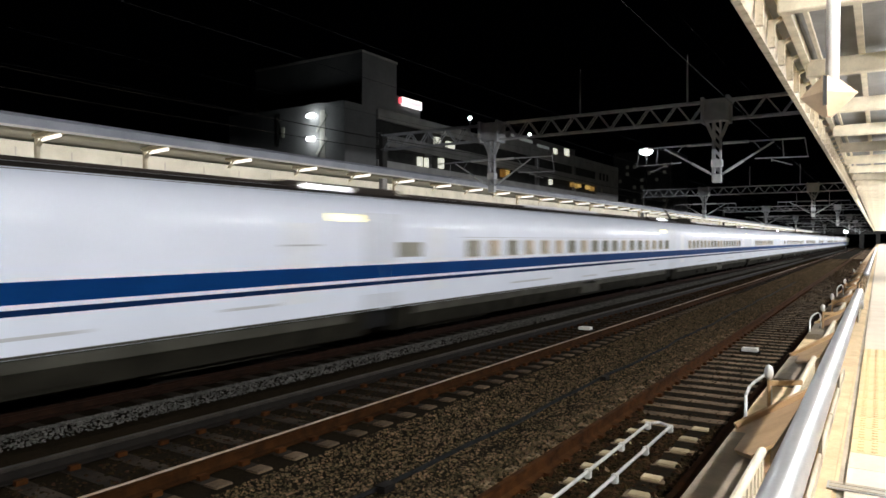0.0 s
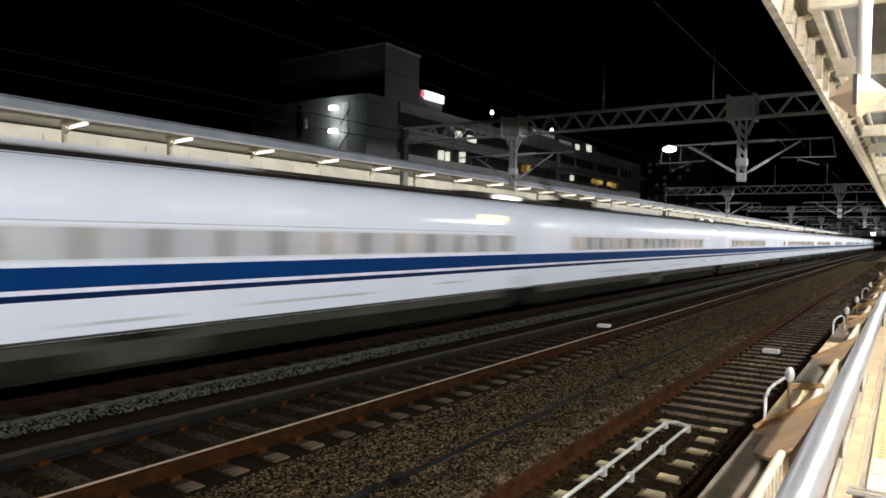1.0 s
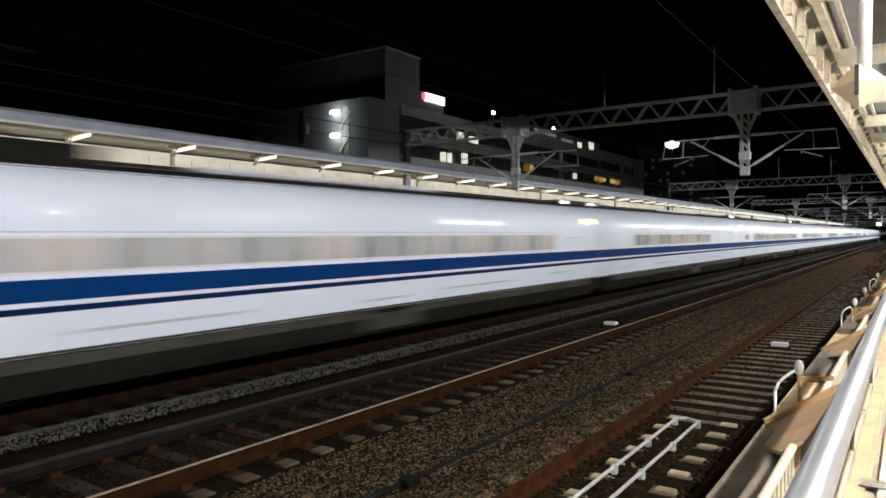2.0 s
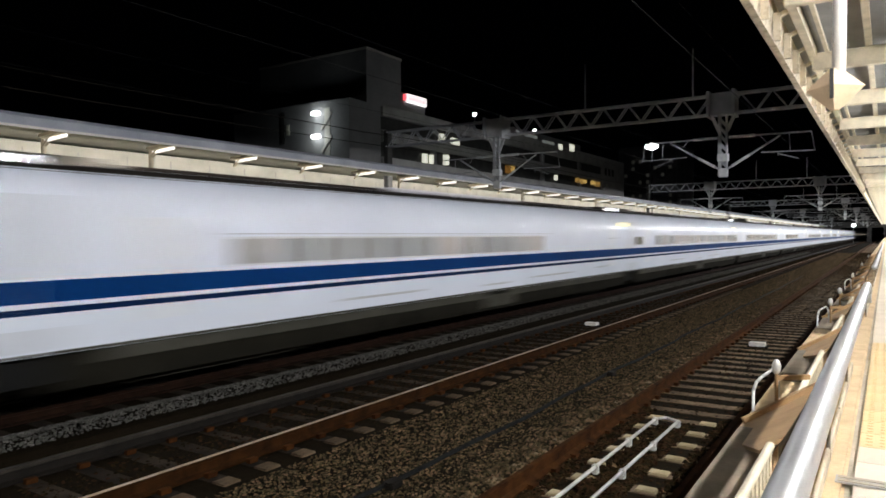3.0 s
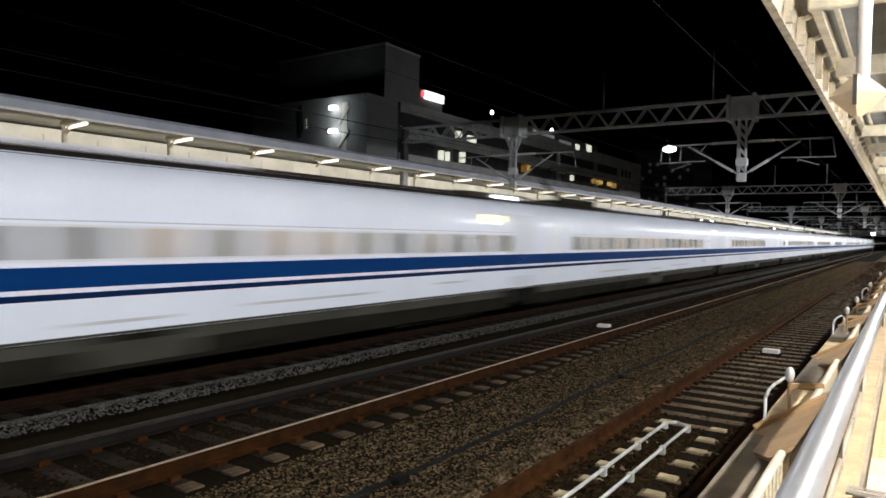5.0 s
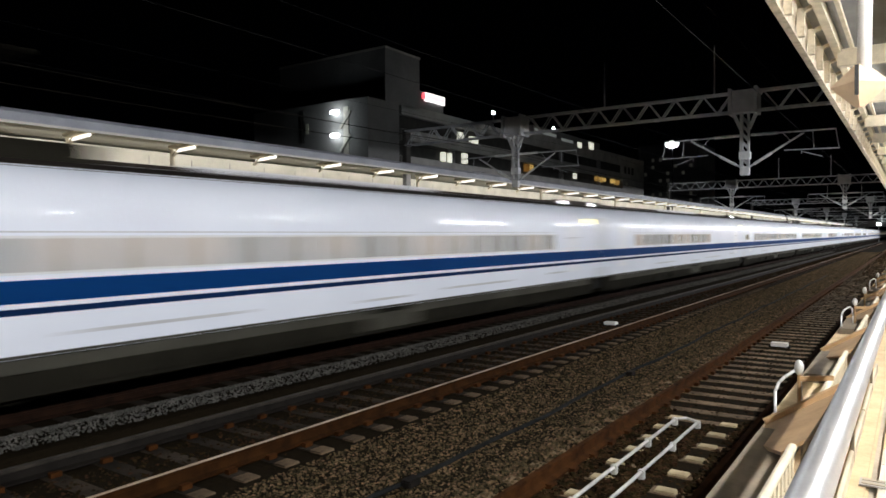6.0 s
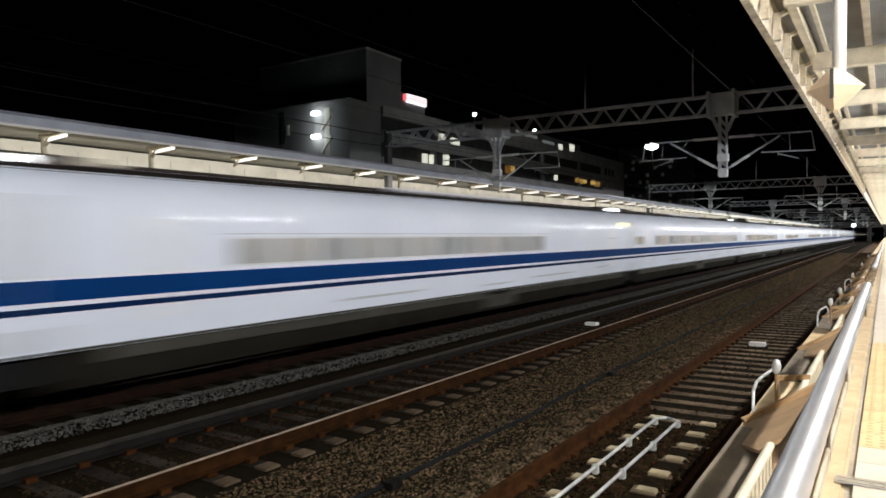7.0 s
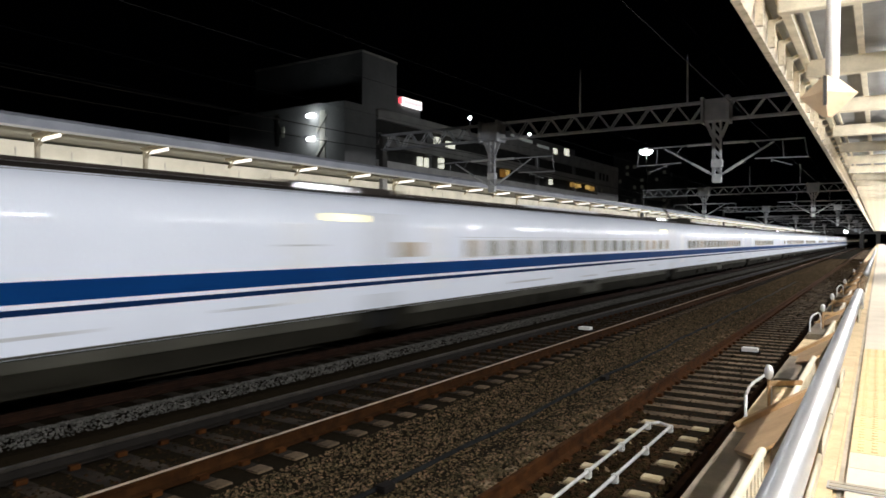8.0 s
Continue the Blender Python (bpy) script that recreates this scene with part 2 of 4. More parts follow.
def cubes_mesh(name, boxes, material, parent=None):
    """Many boxes (x0, x1, y0, y1, z0, z1) as one mesh."""
    verts, faces = [], []
    for x0, x1, y0, y1, z0, z1 in boxes:
        k = len(verts)
        verts += [(x0, y0, z0), (x1, y0, z0), (x1, y1, z0), (x0, y1, z0), (x0, y0, z1), (x1, y0, z1), (x1, y1, z1), (x0, y1, z1)]
        faces += [tuple(k + i for i in f) for f in ((0, 3, 2, 1), (4, 5, 6, 7), (0, 1, 5, 4), (1, 2, 6, 5), (2, 3, 7, 6), (3, 0, 4, 7))]
    me = bpy.data.meshes.new(name)
    me.from_pydata(verts, [], faces)
    me.materials.append(material)
    ob = new(name, me)
    ob.parent = parent
    return ob


# ---- ground ----
def ground_height(x, y):
    """Ballast bed: level by the sleepers, dipping between the tracks, falling away left of the middle track."""
    z = -0.26
    for c in TRACKS:
        d = abs(x - c)
        if d < 1.9:
            z = max(z, -0.20 - max(0.0, d - 1.25) * 0.12)
    if -9.0 < x < -8.35:
        z -= 0.10
    return z


def build_ground():
    xs = [-400, -120, -60, -30, -17.2] + [-17 + 0.25 * i for i in range(66)] + [-0.6, 20, 60, 200, 500]
    ys = [-300, -60, -10] + [0.4 * i for i in range(70)] + [28 + 4 * i for i in range(70)] + [400, 900, 2500]
    verts = [(x, y, ground_height(x, y) + (0.009 * noise.noise((x * 1.3, y * 1.3, 0)) if -12 < x < -0.7 and y < 60 else 0)) for y in ys for x in xs]
    w = len(xs)
    faces = [(j * w + i, j * w + i + 1, (j + 1) * w + i + 1, (j + 1) * w + i) for j in range(len(ys) - 1) for i in range(w - 1)]
    me = bpy.data.meshes.new("ground")
    me.from_pydata(verts, [], faces)
    me.materials.append(M_bed)
    tagged(new("ground", me), "dark brown ballast bed under the railway tracks", "ground", kind="structure")


def stones(name, label, material, count, xr, yr, size, lift, seed):
    """Loose crushed stones as joined angular lumps."""
    rng = np.random.default_rng(seed)
    base = np.array([(-1, -1, -1), (1, -1, -1), (1, 1, -1), (-1, 1, -1), (-.7, -.7, 1), (.7, -.7, 1), (.7, .7, 1), (-.7, .7, 1)], float)
    quads = np.array([(0, 3, 2, 1), (4, 5, 6, 7), (0, 1, 5, 4), (1, 2, 6, 5), (2, 3, 7, 6), (3, 0, 4, 7)])
    x = rng.uniform(*xr, count)
    y = yr[0] + (yr[1] - yr[0]) * rng.uniform(0, 1, count) ** 1.9
    verts, faces = [], []
    for i in range(count):
        s = size * rng.uniform(0.5, 1.25) * (1 + 0.025 * y[i])
        m = np.array(Euler(rng.uniform(0, 6.28, 3)).to_matrix())
        v = (base * rng.uniform(0.55, 1.0, (8, 3))) @ m.T * s * np.array((1, 1, 0.75))
        verts.append(v + (x[i], y[i], ground_height(x[i], y[i]) + lift(x[i]) + s * 0.25))
        faces.append(quads + 8 * i)
    me = bpy.data.meshes.new(name)
    me.from_pydata(np.concatenate(verts).tolist(), [], np.concatenate(faces).tolist())
    me.materials.append(material)
    tagged(new(name, me), label, "gravel", kind="stuff")


build_ground()


# ---- tracks ----
RAIL = [(-0.073, -0.165), (0.073, -0.165), (0.073, -0.148), (0.012, -0.128), (0.010, -0.045), (0.034, -0.034), (0.034, -0.006), (0.026, 0.0),
        (-0.026, 0.0), (-0.034, -0.006), (-0.034, -0.034), (-0.010, -0.045), (-0.012, -0.128), (-0.073, -0.148)]
PITCH = 0.571


def build_track(x, first, near, head, label, wood):
    track = empty("railway_track", (x, 0, 0), label=label, category="railway track", kind="structure")
    for side in (-0.75, 0.75):
        rail = part("rail", prism(bmesh.new(), [(side + a, z) for a, z in RAIL], -30, 420), {"grey": M_dull, "dark": M_farrust, "bright": M_midrust}.get(head[side > 0], M_rust), track)
        if head[side > 0] == "bright":
            part("rail_head", box(bmesh.new(), side - 0.028, side + 0.022, -30, 420, 0.001, 0.004), M_shine, rail, "worn shiny running surface")
        if head[side > 0] == "grey":
            part("rail_head", box(bmesh.new(), side - 0.037, side + 0.037, -30, 420, -0.036, 0.004, 0.006), M_greyhead, rail, "worn grey running surface")
    outline = [(-1.2, -0.30), (1.2, -0.30), (1.2, -0.215), (1.17, -0.185), (0.35, -0.195), (-0.35, -0.195), (-1.17, -0.185), (-1.2, -0.215)]
    mesh = None
    for i in range(-18, near):
        y = first + PITCH * i
        if mesh is None:
            mesh = part("sleeper", prism(bmesh.new(), outline, -0.11, 0.11), wood, track)
            mesh.location = (0, y, 0)
        else:
            again(mesh, track, (0, y, 0))
    if wood is M_oily and near > 5:
        cap = None
        for i in range(60):
            if cap is None:
                cap = part("sleeper_end", box(bmesh.new(), 0.99, 1.203, -0.113, 0.113, -0.215, -0.179, 0.01), M_sleeper, track, "clean pale concrete sleeper end")
                cap.location = (0, first + PITCH * i, 0)
            else:
                again(cap, track, (0, first + PITCH * i, 0))
    far = [(-1.2, 1.2, y - 0.11, y + 0.11, -0.3, -0.187) for y in (first + PITCH * i for i in range(near, near + 260))]
    tagged(cubes_mesh("far_sleepers", far, wood, track), kind="stuff")
    clips = []
    for i in range(min(near, 70)):
        y = first + PITCH * i
        for side in (-0.75, 0.75):
            for s in (-1, 1):
                clips.append((side + s * 0.095 - 0.035, side + s * 0.095 + 0.035, y - 0.06, y + 0.06, -0.19, -0.135))
    if near > 5:
        tagged(cubes_mesh("rail_clips", clips, M_rust, track), kind="stuff")
    return track


def lit_patches(track, first):
    """Pale patches on the soiled sleepers beside the pipes, platform light put into the colour."""
    pad = None
    for i in range(1, 15):
        for x in (-0.36, 0.33):
            if pad is None:
                pad = part("sleeper_face", box(bmesh.new(), -0.105, 0.105, -0.075, 0.075, -0.2, -0.172, 0.008), M_pad, track, "pale patch of platform light painted on a sleeper")
                pad.location = (x, first + PITCH * i, 0)
            else:
                again(pad, track, (x + 0.02 * math.sin(i * 2.3), first + PITCH * i, 0))


near_track = build_track(TRACKS[0], 1.76, 110, ("rust", "rust"), "ballasted track with rusty rails and pale concrete sleepers", M_sleeper)
lit_patches(near_track, 1.76)
mid_track = build_track(TRACKS[1], 1.37, 110, ("grey", "bright"), "ballasted track with one shiny rail and dirty sleepers", M_oily)
far_track = build_track(TRACKS[2], 1.5, 1, ("dark", "dark"), "dark ballasted track under the passing train", M_oily)


# ---- train ----
PROFILE = [(1.665, 0.88), (1.68, 1.15), (1.69, 1.43), (1.69, 1.60), (1.69, 1.95), (1.69, 2.58), (1.684, 2.80), (1.652, 3.00), (1.59, 3.18), (1.41, 3.36), (1.05, 3.48), (0.5, 3.55), (0.0, 3.57)]


def side_x(z):
    for (xa, za), (xb, zb) in zip(PROFILE, PROFILE[1:]):
        if za <= z <= zb:
            return xa + (xb - xa) * (z - za) / (zb - za)
    return PROFILE[0][0]


def skin(bm, y0, y1, z0, z1, proud, steps=3, sides=(1,)):
    """A thin shell on the train's side between two heights."""
    for s in sides:
        rows = []
        for k in range(steps + 1):
            z = z0 + (z1 - z0) * k / steps
            rows.append([bm.verts.new((s * (side_x(z) + p), y, z)) for p in (-0.02, proud) for y in (y0, y1)])
        for a, b in zip(rows, rows[1:]):
            bm.faces.new((a[2], a[3], b[3], b[2]))
        for r in (rows[0], rows[-1]):
            bm.faces.new((r[0], r[1], r[3], r[2]))
        for e in (0, 1):
            for a, b in zip(rows, rows[1:]):
                bm.faces.new((a[e], b[e], b[e + 2], a[e + 2]))
    return bm


def build_car(train, last_window, pantograph, plates, sign, pitch=1.04):
    outline = PROFILE + [(-x, z) for x, z in reversed(PROFILE[:-1])]
    car = part("car", prism(bmesh.new(), outline, 0.015, 24.985), M_white, train, "white streamlined carriage with blue stripes")
    for poly in car.data.polygons:
        poly.use_smooth = len(poly.vertices) == 4
    car.data.set_sharp_from_angle(angle=radians(35))
    for s in (1, -1):
        part("wide_stripe", skin(bmesh.new(), 0.015, 24.985, 1.58, 1.87, 0.006, 3, (s,)), M_blue, car, "deep blue painted band")
        part("thin_stripe", skin(bmesh.new(), 0.015, 24.985, 1.43, 1.515, 0.006, 2, (s,)), M_navy, car, "deep blue painted line")
    pane = frame_ob = back = None
    for i in range(20):
        y = 3.9 + pitch * i
        if y > last_window:
            break
        if pane is None:
            frame_ob = part("window_frame", skin(bmesh.new(), -0.40, 0.40, 1.935, 2.435, 0.004), M_wframe, car)
            frame_ob.location = (0, y, 0)
            pane = part("window", skin(bmesh.new(), -0.34, 0.34, 1.97, 2.40, 0.008), M_pane, car)
            pane.location = (0, y, 0)
            back = part("window", skin(bmesh.new(), -0.34, 0.34, 1.97, 2.40, 0.008, 3, (-1,)), M_pane, car)
            back.location = (0, y, 0)
        else:
            again(frame_ob, car, (0, y, 0))
            again(pane, car, (0, y, 0))
            again(back, car, (0, y, 0))
    part("window_trim", skin(bmesh.new(), 3.3, min(last_window, 24.0) + 0.3, 2.475, 2.495, 0.004, 1), M_roof, car, "thin grey trim line above the windows")
    if last_window > 22:
        small = part("window", skin(bmesh.new(), -0.5, 0.5, 2.02, 2.36, 0.008), M_pane, car)
        small.location = (0, 0.95, 0)
    for y in (2.1, 22.35) if last_window < 22 else (2.1,):
        d = part("door", skin(bmesh.new(), -0.42, 0.42, 1.20, 3.02, 0.002, 6), M_door, car, "white sliding door")
        d.location = (0, y, 0)
    part("side_grille", skin(bmesh.new(), 21.9, 22.9, 2.29, 2.325, 0.004, 1), M_roof, car, "thin grey grille slot")
    for y0, y1, z in ((6.2, 9.0, 1.12), (12.0, 13.4, 1.05), (15.0, 18.2, 1.12), (20.6, 21.8, 1.20)):
        part("skirt_panel", skin(bmesh.new(), y0, y1, z, z + 0.05, 0.003, 1), M_roof, car, "grey slot in the lower skirt")
    part("destination_sign", skin(bmesh.new(), sign - 0.5, sign + 0.5, 2.80, 2.94, 0.008), M_desk, car, "lit yellow display")
    # underframe darkened for shade, with lighter lip and skirt above it
    part("underframe", prism(bmesh.new(), [(-1.5, 0.34), (1.5, 0.34), (1.58, 0.86), (-1.58, 0.86)], 0.5, 24.5), M_under, car, "underfloor skirt with shade in its near-black colour")
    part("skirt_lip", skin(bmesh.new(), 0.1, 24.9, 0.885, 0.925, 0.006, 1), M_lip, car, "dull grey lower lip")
    for y0, y1 in ((1.2, 12.4), (13.6, 23.9)):
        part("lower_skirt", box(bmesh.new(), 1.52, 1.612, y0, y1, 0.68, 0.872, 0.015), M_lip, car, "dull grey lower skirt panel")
    # shading around the carriage joint, laid on as greyer skins
    for y0, y1 in ((0.02, 0.62), (24.25, 24.98)):
        part("end_panel", skin(bmesh.new(), y0, y1, 0.95, 1.24, 0.003, 2), M_endgrey, car, "grey shading low on the carriage end")
        part("end_panel", skin(bmesh.new(), y0, y1, 1.90, 3.0, 0.002, 6), M_endgrey, car, "slightly greyer carriage end")
    for k, (y0, y1) in enumerate(((6.3, 8.4), (8.7, 11.9), (12.2, 14.0), (14.3, 18.6))):
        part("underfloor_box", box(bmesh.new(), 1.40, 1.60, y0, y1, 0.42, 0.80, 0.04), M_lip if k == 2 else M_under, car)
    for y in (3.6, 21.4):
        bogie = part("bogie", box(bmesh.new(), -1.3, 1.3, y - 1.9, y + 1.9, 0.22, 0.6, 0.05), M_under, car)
        for dy in (-1.25, 1.25):
            for x in (-0.75, 0.75):
                part("wheel", rod(bmesh.new(), (x - 0.06, y + dy, 0.432), (x + 0.06, y + dy, 0.432), 0.43, 24), M_dull, bogie)
    part("gangway", prism(bmesh.new(), [(x * 0.985, z * 0.99 + 0.03) for x, z in outline if z > 1.2], 24.985, 25.015), M_door, car, "smooth white cover between carriages")
    part("coupler", box(bmesh.new(), -1.45, 1.45, 24.35, 25.65, 0.45, 0.95, 0.05), M_dark, car, "dark coupling under the carriage end")
    # dark shoulder and added strip paint the roof edge's shade
    part("roof_skin", skin(bmesh.new(), 0.015, 24.985, 3.335, 3.545, 0.005, 6, (1, -1)), M_roofshade, car, "brown roof shoulder with shade in its colour")
    part("roof_rail", box(bmesh.new(), 0.80, 1.00, 1.8, 22.8, 3.46, 3.555, 0.02), M_roofshade, car, "shade-brown strip added along the roof edge")
    part("roof_end_cover", box(bmesh.new(), -1.15, 1.15, 22.5, 24.97, 3.40, 3.60, 0.03), M_roofshade, car, "raised roof cover at the carriage end")
    for y0, y1 in plates:
        part("cover_plate", box(bmesh.new(), 1.14, 1.165, y0, y1, 3.44, 3.565, 0.01), M_bright, car, "bright metal plate beside the roof cover")
    part("roof_end_cover", box(bmesh.new(), -1.15, 1.15, 0.03, 1.3, 3.40, 3.60, 0.03), M_roofshade, car, "raised roof cover at the carriage end")
    part("roof_unit", box(bmesh.new(), -1.0, 1.0, 8.5, 15.5, 3.45, 3.60, 0.05), M_roof, car)
    if pantograph:
        p = part("pantograph_base", box(bmesh.new(), -0.9, 0.9, 3.9, 6.6, 3.5, 3.68, 0.05), M_under, car, "dark pantograph base frame")
        arm = bmesh.new()
        bar(arm, (0, 6.2, 3.75), (0, 4.6, 4.35), 0.09, 0.09)
        bar(arm, (0, 4.6, 4.35), (0, 5.6, 4.95), 0.07, 0.07)
        box(arm, -0.95, 0.95, 5.5, 5.7, 4.93, 5.0, 0.02)
        part("collector_arm", arm, M_under, p, "dark folded current collector")
        for s in (-1.05, 1.05):
            part("noise_shield", box(bmesh.new(), s - 0.03, s + 0.03, 3.6, 6.9, 3.42, 3.74, 0.02), M_under, p)
    return car


train = empty("express_train", (TRACKS[2], 0, 0), label="long white high-speed train with blue stripes rushing past", category="train")
KINDS = [build_car(train, 16.0, False, ((0.05, 0.45), (23.0, 24.5)), 23.72), build_car(train, 24.0, False, ((24.1, 24.95),), 23.2, 1.17), build_car(train, 20.6, True, ((0.05, 0.6), (22.6, 23.0)), 23.72)]
for k, ob in enumerate(KINDS):
    ob.location = (0, 25.0 * (k - 1), 0)
for j in range(-19, 12):
    if j not in (0, 1, 2):
        copy_thing(KINDS[j % 3], pose(0, CAR * (j - 1), 0))


def train_front(t):
    """Where the end of one carriage stands along the track at t seconds."""
    k = math.floor((t - 0.05) / (4 / 3)) if t > 0.05 else -1
    return 1.3 + 14.5 + 57.77 * (t - k * 4 / 3 - 0.1) + 75.0 * k


# ---- near platform ----
FLOOR = 1.25
EDGE = -0.75


def build_platform():
    slab = part("platform", box(bmesh.new(), EDGE + 0.06, 14, -30, 330, -0.3, FLOOR - 0.02), M_concrete)
    tagged(slab, "raised concrete station platform with a pale floor", "platform", kind="structure")
    part("platform_edge", box(bmesh.new(), EDGE, -0.16, -30, 330, FLOOR - 0.14, FLOOR, 0.015), M_edge, slab, "worn concrete coping")
    tile = None
    for i in range(24):
        for j in range(5):
            x, y = -0.13 + 0.30 * j, 2.2 + 0.30 * i
            if 4.3 < y < 8.4 and j < 4:
                continue
            if tile is None:
                tile = part("floor_tile", box(bmesh.new(), 0.004, 0.296, 0.004, 0.296, -0.018, 0.004), M_tile, slab)
                tile.location = (x, y, FLOOR)
            else:
                again(tile, slab, (x, y, FLOOR))
    tac = None
    for i in range(14):
        for j in range(4):
            if tac is None:
                bm = box(bmesh.new(), 0.004, 0.296, 0.004, 0.296, -0.018, 0.004)
                for a in range(4):
                    for b in range(4):
                        rod(bm, (0.05 + 0.066 * a, 0.05 + 0.066 * b, 0.003), (0.05 + 0.066 * a, 0.05 + 0.066 * b, 0.009), 0.02, 5, 0.014)
                tac = part("tactile_tile", bm, M_yellow, slab, "yellow studded paving tile")
                tac.location = (-0.13 + 0.3 * j, 4.3 + 0.3 * i, FLOOR)
            else:
                again(tac, slab, (-0.13 + 0.3 * j, 4.3 + 0.3 * i, FLOOR))
    part("platform_surface", box(bmesh.new(), -0.13, 13.9, 9.4, 330, FLOOR - 0.02, FLOOR + 0.003), M_tile, slab, "pale tiled floor")
    part("platform_surface", box(bmesh.new(), 1.38, 13.9, -30, 9.39, FLOOR - 0.02, FLOOR + 0.003), M_tile, slab, "pale tiled floor")
    part("platform_surface", box(bmesh.new(), -0.13, 1.37, -30, 2.19, FLOOR - 0.02, FLOOR + 0.003), M_tile, slab, "pale tiled floor")
    grate = empty("drain_cover", (0, 3.66, FLOOR + 0.005), label="narrow grey metal drain strip in the floor", category="drain cover")
    part("frame", box(bmesh.new(), -0.2, 1.3, -0.055, 0.055, 0, 0.006, 0.002), M_band, grate)
    for k in range(2):
        part("bar", box(bmesh.new(), -0.19, 1.29, -0.04 + 0.05 * k, -0.01 + 0.05 * k, 0.006, 0.010), M_concrete, grate)


def build_handrail():
    """Tube rails in two stretches with a gap, each end bent down to the floor."""
    for y0, y1 in ((-6.0, 6.8), (10.4, 46.0)):
        rail = empty("handrail", (-0.138, 0, 0), label="shiny stainless tube handrail along the platform edge", category="handrail", group="platform handrails")
        bm = rod(bmesh.new(), (0, y0, 1.97), (0, y1 - 0.12, 1.97), 0.032, 24)
        part("tube", bm, M_steel, rail, smooth=True)
        part("end_bend", pipe(bmesh.new(), [(0, y1 - 0.13, 1.97), (0, y1 - 0.05, 1.955), (0, y1, 1.90), (0, y1, 1.82)], 0.030, 14), M_steel, rail, smooth=True)
        post = collar = kerb = None
        for i in range(int((y1 - y0 - 0.6) / 0.92)):
            y = y0 + 0.76 + 0.92 * i
            if kerb is None:
                kerb = part("kick_plate", box(bmesh.new(), -0.118, -0.100, 0.02, 0.90, FLOOR, FLOOR + 0.07, 0.004), M_cream, rail, "low cream kick plate")
                kerb.location = (0, y, 0)
            else:
                again(kerb, rail, (0, y, 0))
            if i % 2:
                continue
            if post is None:
                post = part("post", pipe(bmesh.new(), [(-0.109, 0, FLOOR), (-0.109, 0, 1.80), (-0.03, 0, 1.95)], 0.009, 8), M_umber, rail, "dull brown post")
                post.location = (0, y, 0)
            else:
                again(post, rail, (0, y, 0))
        for i in range(int((y1 - y0) / 5.8)):
            if collar is None:
                collar = part("joint_sleeve", rod(bmesh.new(), (0, -0.05, 1.97), (0, 0.05, 1.97), 0.0345, 20), M_steel, rail)
                collar.location = (0, y0 + 4.9, 0)
            else:
                again(collar, rail, (0, y0 + 4.9 + 5.8 * i, 0))


def build_fence():
    """Low cream slatted fence on the coping, one short panel between each two covers."""
    model = empty("low_fence", (-0.46, 1.72, FLOOR), label="low cream fence panel with upright slats on the platform edge", category="fence", group="platform edge fence panels")
    part("top_rail", rod(bmesh.new(), (0, 0, 0.155), (0, 1.80, 0.155), 0.02, 12), M_cream, model)
    part("bottom_rail", box(bmesh.new(), -0.014, 0.014, 0, 1.80, 0.012, 0.03, 0.004), M_cream, model)
    slat = None
    for i in range(18):
        y = 0.04 + 0.101 * i
        if slat is None:
            slat = part("slat", box(bmesh.new(), -0.01, 0.01, -0.026, 0.026, 0.0, 0.15), M_cream, model)
            slat.location = (0, y, 0)
        else:
            again(slat, model, (0, y, 0))
    for i in range(-1, 14):
        if i:
            copy_thing(model, pose(-0.46, 1.72 + 3.05 * i, FLOOR))


def build_covers():
    """Brown steel plates that slope from the handrail's foot down to the platform edge."""
    model = empty("sloping_cover", (0, 4.6, 0), label="brown sloping steel cover plate across the platform edge", category="cover plate", group="sloping cover plates")
    top = [(x, y, 1.262 + 0.56 * (x + 0.71)) for x, y in ((-0.73, -0.15), (-0.27, 0.15), (-0.27, -0.75), (-0.35, -0.90), (-0.507, -1.08), (-0.70, -0.62))]
    bm = bmesh.new()
    up = [bm.verts.new(p) for p in top]
    dn = [bm.verts.new((x, y, z - 0.018)) for x, y, z in top]
    bm.faces.new(up)
    bm.faces.new(list(reversed(dn)))
    for i in range(len(top)):
        j = (i + 1) % len(top)
        bm.faces.new((up[j], up[i], dn[i], dn[j]))
    part("plate", bm, M_tan, model)
    part("rim", bar(bmesh.new(), (-0.73, -0.14, 1.264), (-0.27, 0.16, 1.522), 0.030, 0.045), M_tan, model, "raised brown flange")
    part("stay", box(bmesh.new(), -0.46, -0.40, -0.40, -0.05, FLOOR - 0.01, 1.38, 0.01), M_tan, model)
    # darker than the plate: the fence's shade is in the box colour
    part("side_box", box(bmesh.new(), -0.715, -0.50, -1.72, -0.40, FLOOR - 0.01, 1.305, 0.012), M_umber, model, "brown steel box with shade in its colour")
    part("box_lid", box(bmesh.new(), -0.70, -0.515, -1.70, -0.95, 1.305, 1.313, 0.003), M_umber, model, "brown lid with shade in its colour")
    # added black block in place of the shade under the plate's corner
    part("corner_block", box(bmesh.new(), -0.60, -0.50, -0.62, -0.48, FLOOR - 0.01, 1.30, 0.01), M_dark, model, "black block standing in for corner shade")
    for i in range(-1, 12):
        if i:
            copy_thing(model, pose(0, 4.6 + 3.05 * i, 0))


